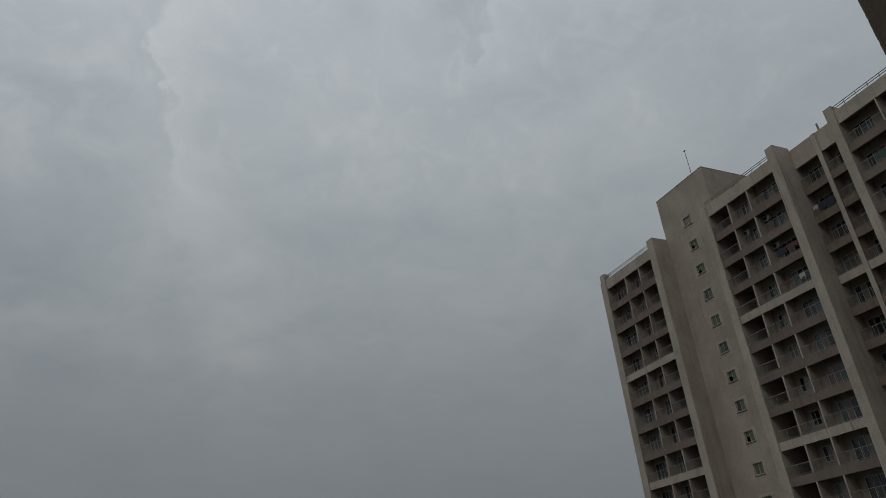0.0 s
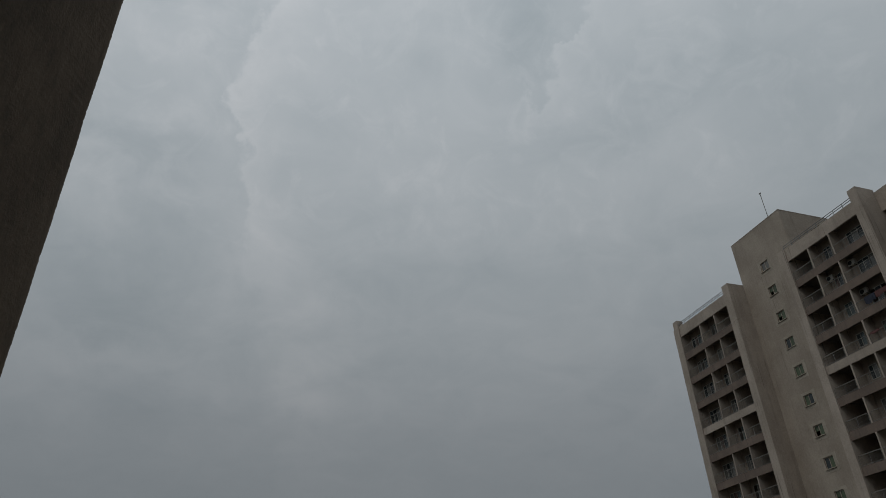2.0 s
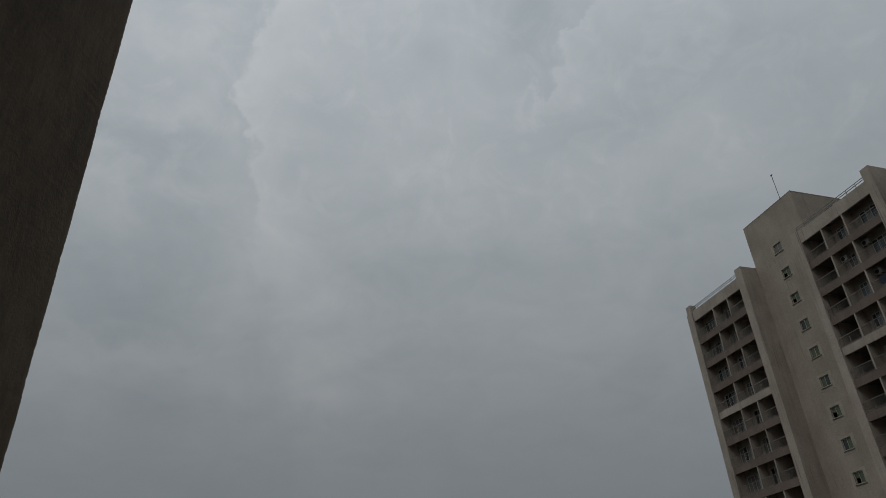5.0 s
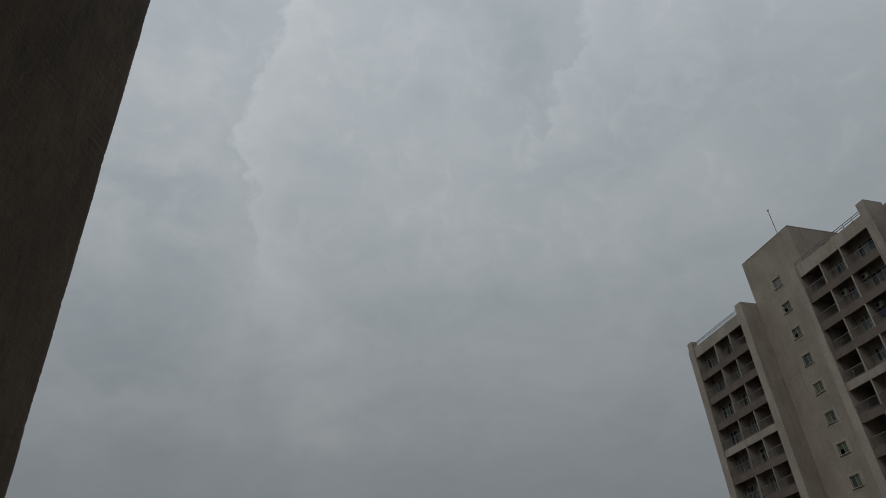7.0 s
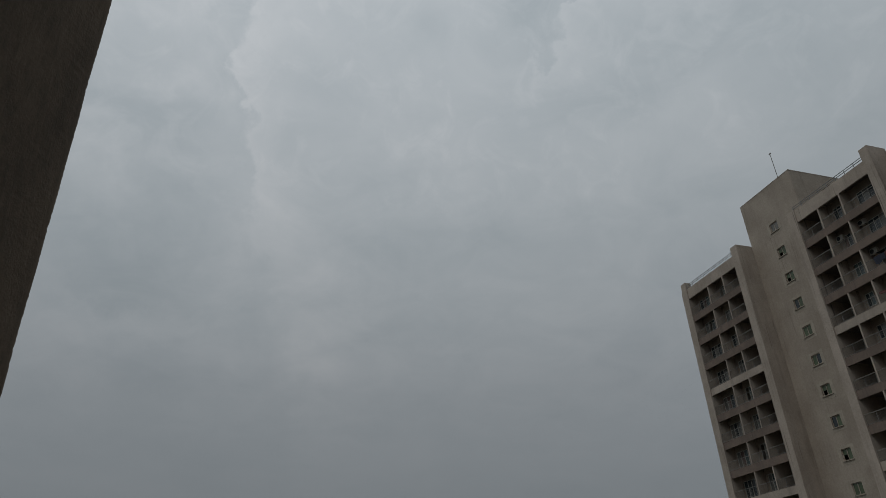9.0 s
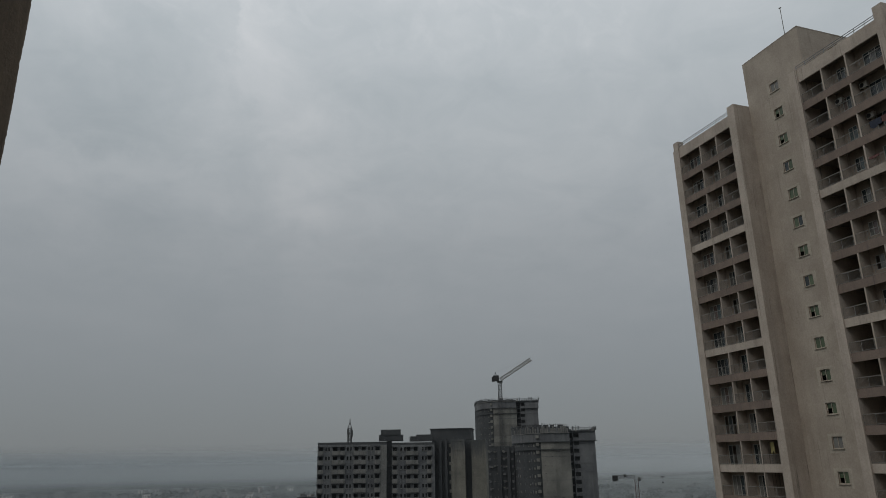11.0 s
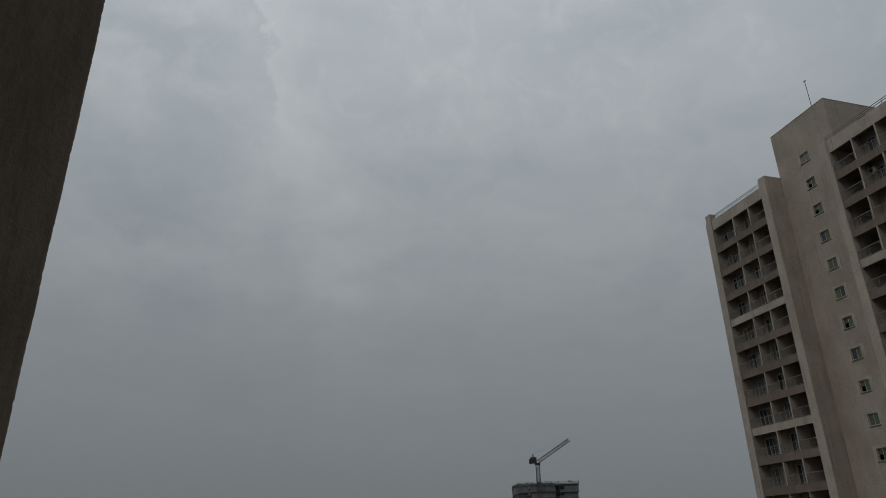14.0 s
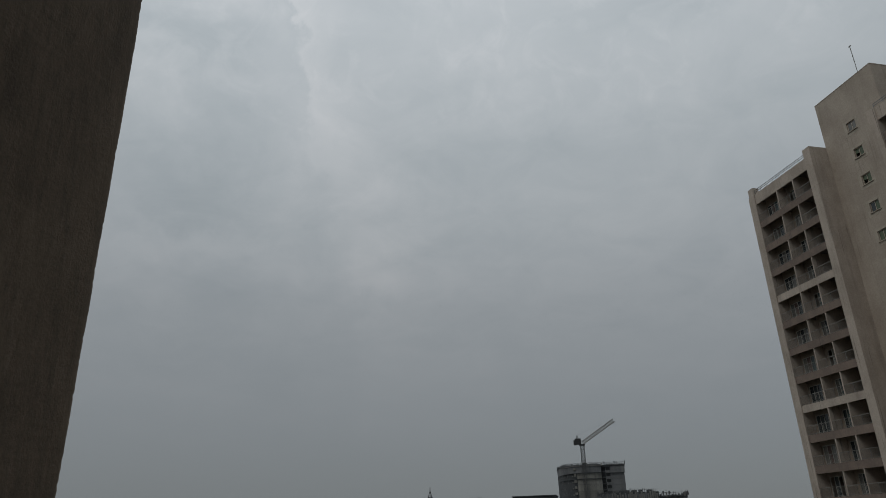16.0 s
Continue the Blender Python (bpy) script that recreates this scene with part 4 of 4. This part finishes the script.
def hung_cloth(label, x0, x1, z_top, drop, material, y=-0.01):
    """A cloth hung over a railing: wavy, with folds and an uneven hem."""
    nx, nz = 16, 5
    verts = []
    for i in range(nx + 1):
        for j in range(nz + 1):
            u, v = i / nx, j / nz
            hem = drop * (0.88 + 0.12 * math.sin(7 * u + x0))
            verts.append((x0 + (x1 - x0) * u, y - 0.02 - 0.03 * math.sin(22 * u + x0) * v, z_top - hem * v))
    faces = [(i * (nz + 1) + j, (i + 1) * (nz + 1) + j, (i + 1) * (nz + 1) + j + 1, i * (nz + 1) + j + 1) for i in range(nx) for j in range(nz)]
    n = len(verts)
    verts += [(x, yy + 0.02, z) for x, yy, z in verts]
    faces += [tuple(n + k for k in f[::-1]) for f in faces]
    me = bpy.data.meshes.new("mesh")
    me.from_pydata(verts, [], faces)
    return lit("laundry", me, material, label, "laundry", "laundry on railings", place=FRONT)


def rail_top(row):
    return TOP - STOREY * (row + 1) + BAND + 0.95


hung_cloth("dark blue cloth hung over a balcony railing", 24.2, 25.3, rail_top(2), 0.75, M_BLUE)
hung_cloth("faded red cloth hung over a balcony railing", 25.35, 26.55, rail_top(2), 0.55, M_RED)
hung_cloth("white cloth hung over a balcony railing", 25.6, 26.2, rail_top(3), 0.5, M_WHITE)
hung_cloth("green cloth hung over a balcony railing", 25.0, 25.5, rail_top(3), 0.45, M_TEAL)
hung_cloth("faded red cloth hung over a balcony railing", 23.5, 24.5, rail_top(3), 0.25, M_RED)
hung_cloth("large navy cloth hung over a recessed balcony railing", 28.4, 30.0, rail_top(1), 0.85, M_BLUE, y=1.99)
hung_cloth("pale cloth hung over a recessed balcony railing", 27.8, 28.3, rail_top(1), 0.45, M_WHITE, y=1.99)
hung_cloth("dark green cloth hung over a balcony railing", 35.6, 36.6, rail_top(1), 0.7, M_TEAL)
hung_cloth("yellow cloth hung up in a balcony", 6.85, 7.3, 51.35, 1.05, M_YELLOW, y=0.6)


# ---- the hazy plain: houses, trees, street lamps ----
def at_bearing(bearing_deg, distance):
    return -distance * math.sin(radians(bearing_deg)), distance * math.cos(radians(bearing_deg))


HOUSE_PAINTS = [plaster("house_white", (0.66, 0.65, 0.61), (0.52, 0.51, 0.48), 0.2, streak=0.3, grain=2.0), plaster("house_grey", (0.34, 0.33, 0.32), (0.26, 0.25, 0.24), 0.2, streak=0.3, grain=2.0),
                plaster("house_pink", (0.35, 0.31, 0.285), (0.28, 0.25, 0.23), 0.2, streak=0.3, grain=2.0)]


def house(kind, wide, deep, floors, paint):
    ob = thing("house", "flat-roofed plastered house with small dark windows", "house", "houses on the plain")
    high = floors * 3.1
    part("wall", boxes([(0, 0, 0, wide, deep, high)]), paint, ob)
    part("parapet", boxes([(-0.2, -0.2, high, wide + 0.2, 0.1, high + 0.9), (-0.2, 0.1, high, 0.1, deep + 0.2, high + 0.9), (wide - 0.1, 0.1, high, wide + 0.2, deep + 0.2, high + 0.9)]), paint, ob)
    part("water_tank", extruded([(wide * 0.7 + 1.0 * math.cos(a), deep * 0.6 + 1.0 * math.sin(a)) for a in np.linspace(0, 2 * math.pi, 10, endpoint=False)], high, high + 2.2), M_BLACK, ob)
    n = max(2, round(wide / 4.0))
    for f in range(floors):
        for i in range(n):
            x = wide * (i + 0.5) / n - 0.7
            part("window", shared("hwin", lambda a: boxes([(0, -0.06, 0, 1.4, 0.1, a)]), 1.3), M_BLACK, ob, at=(x, 0, f * 3.1 + 1.0))
        part("sunshade", boxes([(0.3, -0.7, f * 3.1 + 2.5, wide - 0.3, 0.0, f * 3.1 + 2.65)]), paint, ob)
    return ob


HOUSES = [house(0, 7, 7, 1, HOUSE_PAINTS[0]), house(1, 9, 8, 2, HOUSE_PAINTS[1]), house(2, 6, 8, 1, HOUSE_PAINTS[2]), house(3, 6.5, 8, 3, HOUSE_PAINTS[2]), house(4, 11, 8, 2, HOUSE_PAINTS[0])]
H = random.Random(5)
spots = []
for i in range(120):
    spots.append((H.uniform(27, 43), H.uniform(560, 980), H.choice((0, 0, 1, 1, 2, 2, 3, 4))))
for i in range(44):
    spots.append((25.8 + i * 0.23, 790 - i * 2 + H.uniform(-22, 22), H.choice((3, 3, 3, 1))))
for b, d in ((22.9, 520), (21.2, 690), (20.6, 700), (19.9, 705), (20.4, 720), (23.8, 660), (25.2, 690), (26.2, 720), (18.8, 760), (22.0, 820), (19.5, 900)):
    spots.append((b, d, H.choice((0, 2, 4))))
for i in range(26):
    spots.append((H.uniform(18, 42), H.uniform(1050, 1700), H.choice((1, 3, 4))))
for i in range(12):
    spots.append((-7.6 - i * 0.62, H.uniform(500, 600), H.choice((0, 2, 2, 4))))
for k, ob in enumerate(HOUSES):
    b, d, _ = spots.pop(0)
    ob.matrix_basis = pose(*at_bearing(b, d), 0, 0, 0, b + H.uniform(-25, 25))
for b, d, k in spots:
    copy_thing(HOUSES[k], pose(*at_bearing(b, d), 0, 0, 0, b + H.uniform(-30, 30)))


def sheet_shed(b, d, wide, deep, eaves, ridge, turn):
    """A shed under a pale pitched sheet roof."""
    ob = thing("shed", "low shed under a pale pitched sheet roof among trees", "shed", place=pose(*at_bearing(b, d), 0, 0, 0, b + turn))
    part("wall", boxes([(0.4, 0.4, 0, wide - 0.4, deep - 0.4, eaves)]), HOUSE_PAINTS[1], ob)
    for y0, y1 in ((0.0, deep / 2), (deep, deep / 2)):
        low, high = eaves, ridge
        verts = [(0, y0, low), (wide, y0, low), (wide, y1, high), (0, y1, high)]
        me = bpy.data.meshes.new("mesh")
        me.from_pydata(verts + [(x, y, z + 0.2) for x, y, z in verts], [], [(3, 2, 1, 0), (4, 5, 6, 7), (0, 1, 5, 4), (1, 2, 6, 5), (2, 3, 7, 6), (3, 0, 4, 7)])
        part("roof_sheet", me, M_SHEET, ob)
    return ob


sheet_shed(23.5, 520, 10, 9, 4.5, 8.0, 14)
sheet_shed(21.3, 640, 12, 7, 5.5, 7.5, 20)


def crown_mesh(seed, radius, leaves):
    """Leaf sprays gathered in clumps round a few boughs, with gaps between."""
    r = random.Random(seed)
    clumps = [(Vector((r.gauss(0, 0.5), r.gauss(0, 0.5), r.gauss(0, 0.34))) * radius, r.uniform(0.28, 0.5) * radius) for _ in range(13)]
    verts, faces = [], []
    for i in range(leaves):
        c, size = r.choice(clumps)
        d = Vector((r.gauss(0, 1), r.gauss(0, 1), r.gauss(0, 0.8))).normalized()
        p = c + d * size * r.uniform(0.65, 1.0)
        a = Vector((r.gauss(0, 1), r.gauss(0, 1), r.gauss(0, 1))).normalized()
        b = d.cross(a).normalized()
        a = b.cross(d + a * 0.5).normalized()
        s = radius * r.uniform(0.07, 0.14)
        k = len(verts)
        verts += [tuple(p - a * s), tuple(p + b * s * 0.6), tuple(p + a * s), tuple(p - b * s * 0.6)]
        faces.append((k, k + 1, k + 2, k + 3))
    me = bpy.data.meshes.new("mesh")
    me.from_pydata(verts, [], faces)
    return me


def tree(seed, tall):
    ob = thing("tree", "broad dark green tree with a ragged crown", "tree", "trees on the plain")
    r = random.Random(seed)
    radius = tall * 0.46
    trunk = [((0, 0, 0), (0.2, 0.1, tall * 0.3), 0.55), ((0.2, 0.1, tall * 0.3), (0.1, 0, tall * 0.6), 0.36)]
    trunk += [((0.15, 0.05, tall * r.uniform(0.28, 0.5)), (r.uniform(-1, 1) * radius * 0.7, r.uniform(-1, 1) * radius * 0.7, tall * r.uniform(0.55, 0.8)), 0.2) for _ in range(6)]
    part("trunk", beams(trunk), M_BARK, ob)
    part("crown", crown_mesh(seed, radius, 900), M_LEAF, ob, at=(0, 0, tall * 0.5))
    return ob


TREES = [tree(1, 8), tree(2, 10), tree(3, 6), tree(4, 13)]
spots = [(H.uniform(17.5, 43), H.uniform(430, 600), H.choice((0, 0, 1, 1, 2, 2, 3))) for _ in range(205)] + [(H.uniform(17.5, 43), H.uniform(580, 1000), H.choice((0, 1, 2, 2))) for _ in range(75)]
spots += [(H.uniform(22.5, 26.5), H.uniform(500, 540), 3) for _ in range(12)]
for k, ob in enumerate(TREES):
    b, d, _ = spots.pop(0)
    ob.matrix_basis = pose(*at_bearing(b, d), 0, 0, 0, H.uniform(0, 360))
for b, d, k in spots:
    copy_thing(TREES[k], pose(*at_bearing(b, d), 0, 0, 0, H.uniform(0, 360)))


def far_woods():
    r = random.Random(9)
    verts, faces = [], []
    for _ in range(3300):
        b, d = r.uniform(-20, 60), 590 + 1900 * r.random() ** 1.3
        if noise.noise(Vector((b * 0.25, d * 0.004, 0))) < -0.05 or (b < 4 and d > 1500):
            continue
        x, y = at_bearing(b, d)
        size = r.uniform(3.2, 6.5)
        for _ in range(38):
            p = Vector((x + r.gauss(0, 0.9) * size, y + r.gauss(0, 0.9) * size, size * r.uniform(0.1, 1.25)))
            k = len(verts)
            for _ in range(4):
                verts.append(tuple(p + Vector((r.gauss(0, 0.22), r.gauss(0, 0.22), r.gauss(0, 0.18))) * size))
            faces += [(k, k + 1, k + 2), (k, k + 2, k + 3), (k, k + 1, k + 3), (k + 1, k + 2, k + 3)]
    me = bpy.data.meshes.new("mesh")
    me.from_pydata(verts, [], faces)
    return me


lit("far_woods", far_woods(), M_LEAF, "dark belts of woodland across the plain", "woods", kind="stuff")


def street_lamp():
    ob = thing("street_lamp", "lit street lamp on a steel pole", "street lamp", "street lamps on the plain")
    part("pole", beams([((0, 0, 0), (0, 0, 12), 0.2), ((0, 0, 12), (1.2, 0, 12.4), 0.12)]), M_STEEL, ob)
    part("lamp_head", boxes([(0.9, -0.17, 12.05, 1.45, 0.17, 12.36)]), M_LAMP, ob, "glowing lamp head")
    return ob


lamp = street_lamp()
lamp_spots = [(41.2, 900), (40.4, 890)] + [(37.9 - 0.62 * i, 960 + 5 * i) for i in range(11)] + [(35.4, 870), (31.2, 1180), (31.4, 800), (29.5, 810), (31.3, 700), (37.6, 600),
              (23.2, 1250), (24.4, 1120), (25.9, 800), (26.5, 790), (20.95, 700), (20.45, 712), (-11.9, 620), (38.2, 840)]
for k, (b, d) in enumerate(lamp_spots):
    m = pose(*at_bearing(b, d), 0, 0, 0, H.uniform(0, 360))
    if k:
        copy_thing(lamp, m)
    else:
        lamp.matrix_basis = m


# ---- mist that thickens with distance ----
def mist_material(name, density, top):
    m = bpy.data.materials.new(name)
    m.use_nodes = True
    n = Nodes(m.node_tree)
    pos = n.add("ShaderNodeNewGeometry").outputs["Position"]
    z = n.add("ShaderNodeSeparateXYZ", {0: pos}).outputs["Z"]
    thin = n.add("ShaderNodeMapRange", {"Value": z, "From Min": 12.0 if top < 60 else 46.0, "From Max": top, "To Min": 1.0, "To Max": 0.0}, interpolation_type="SMOOTHERSTEP").outputs[0]
    rise = n.add("ShaderNodeMapRange", {"Value": z, "From Min": 0.0, "From Max": 13.0 if top < 60 else (28.0 if top < 100 else 44.0)}).outputs[0]
    thin = n.math("MULTIPLY", thin, rise)
    drift = n.math("MULTIPLY_ADD", n.noise(n.scaled(pos, (1, 1, 3)), 0.004, 1.0), 0.03, 0.985)
    a = n.math("MULTIPLY", n.math("MULTIPLY", thin, drift), density)
    d = n.add("ShaderNodeBsdfDiffuse", {"Color": (0.63, 0.668, 0.69, 1)})
    clear = n.add("ShaderNodeBsdfTransparent")
    s = n.add("ShaderNodeMixShader", {0: a, 1: clear.outputs[0], 2: d.outputs[0]})
    n.add("ShaderNodeOutputMaterial", {"Surface": s.outputs[0]})
    return m


def mist_ring(radius, top):
    n = 96
    verts = [(radius * math.cos(2 * math.pi * i / n), radius * math.sin(2 * math.pi * i / n), z) for z in (0.5, top) for i in range(n)]
    faces = [(i, (i + 1) % n, n + (i + 1) % n, n + i) for i in range(n)]
    me = bpy.data.meshes.new("mesh")
    me.from_pydata(verts, [], faces)
    return me


for radius, density, top in ((205, 0.02, 130), (415, 0.20, 46), (640, 0.18, 47), (950, 0.30, 52), (1450, 0.72, 70), (2100, 1.1, 120)):
    lit("backdrop", mist_ring(radius, top), mist_material("mist", density, top), "pale grey mist lying over the plain", "mist", kind="structure")

# ---- small things on the tower ----
lit("vent_pipe", beams([((0, 0, 0), (0, 0, 0.75), 0.14)]), M_RAIL, "short grey vent pipe on the roof parapet", "pipe", place=FRONT @ pose(31.0, 2.12, 86.65))
lit("roof_crate", boxes([(0, 0, 0, 0.9, 0.7, 1.05), (-0.06, -0.06, 1.05, 0.96, 0.76, 1.13)]), M_BARK, "brown wooden crate on the tower roof", "crate", place=FRONT @ pose(21.3, 0.75, 85.3))
for x in (0.25, 0.75, 1.25, 1.75, 3.9, 4.35, 4.8, 5.25, 7.0, 7.45, 7.9):
    hung_cloth("small white cloth pegged on a balcony line", x, x + 0.26, 42.1, 0.24, M_WHITE, y=0.3)
lit("washing_line", beams([((0.0, 0.31, 42.1), (8.6, 0.31, 42.1), 0.02)]), M_STEEL, "thin washing line strung across the balconies", "washing line", place=FRONT)
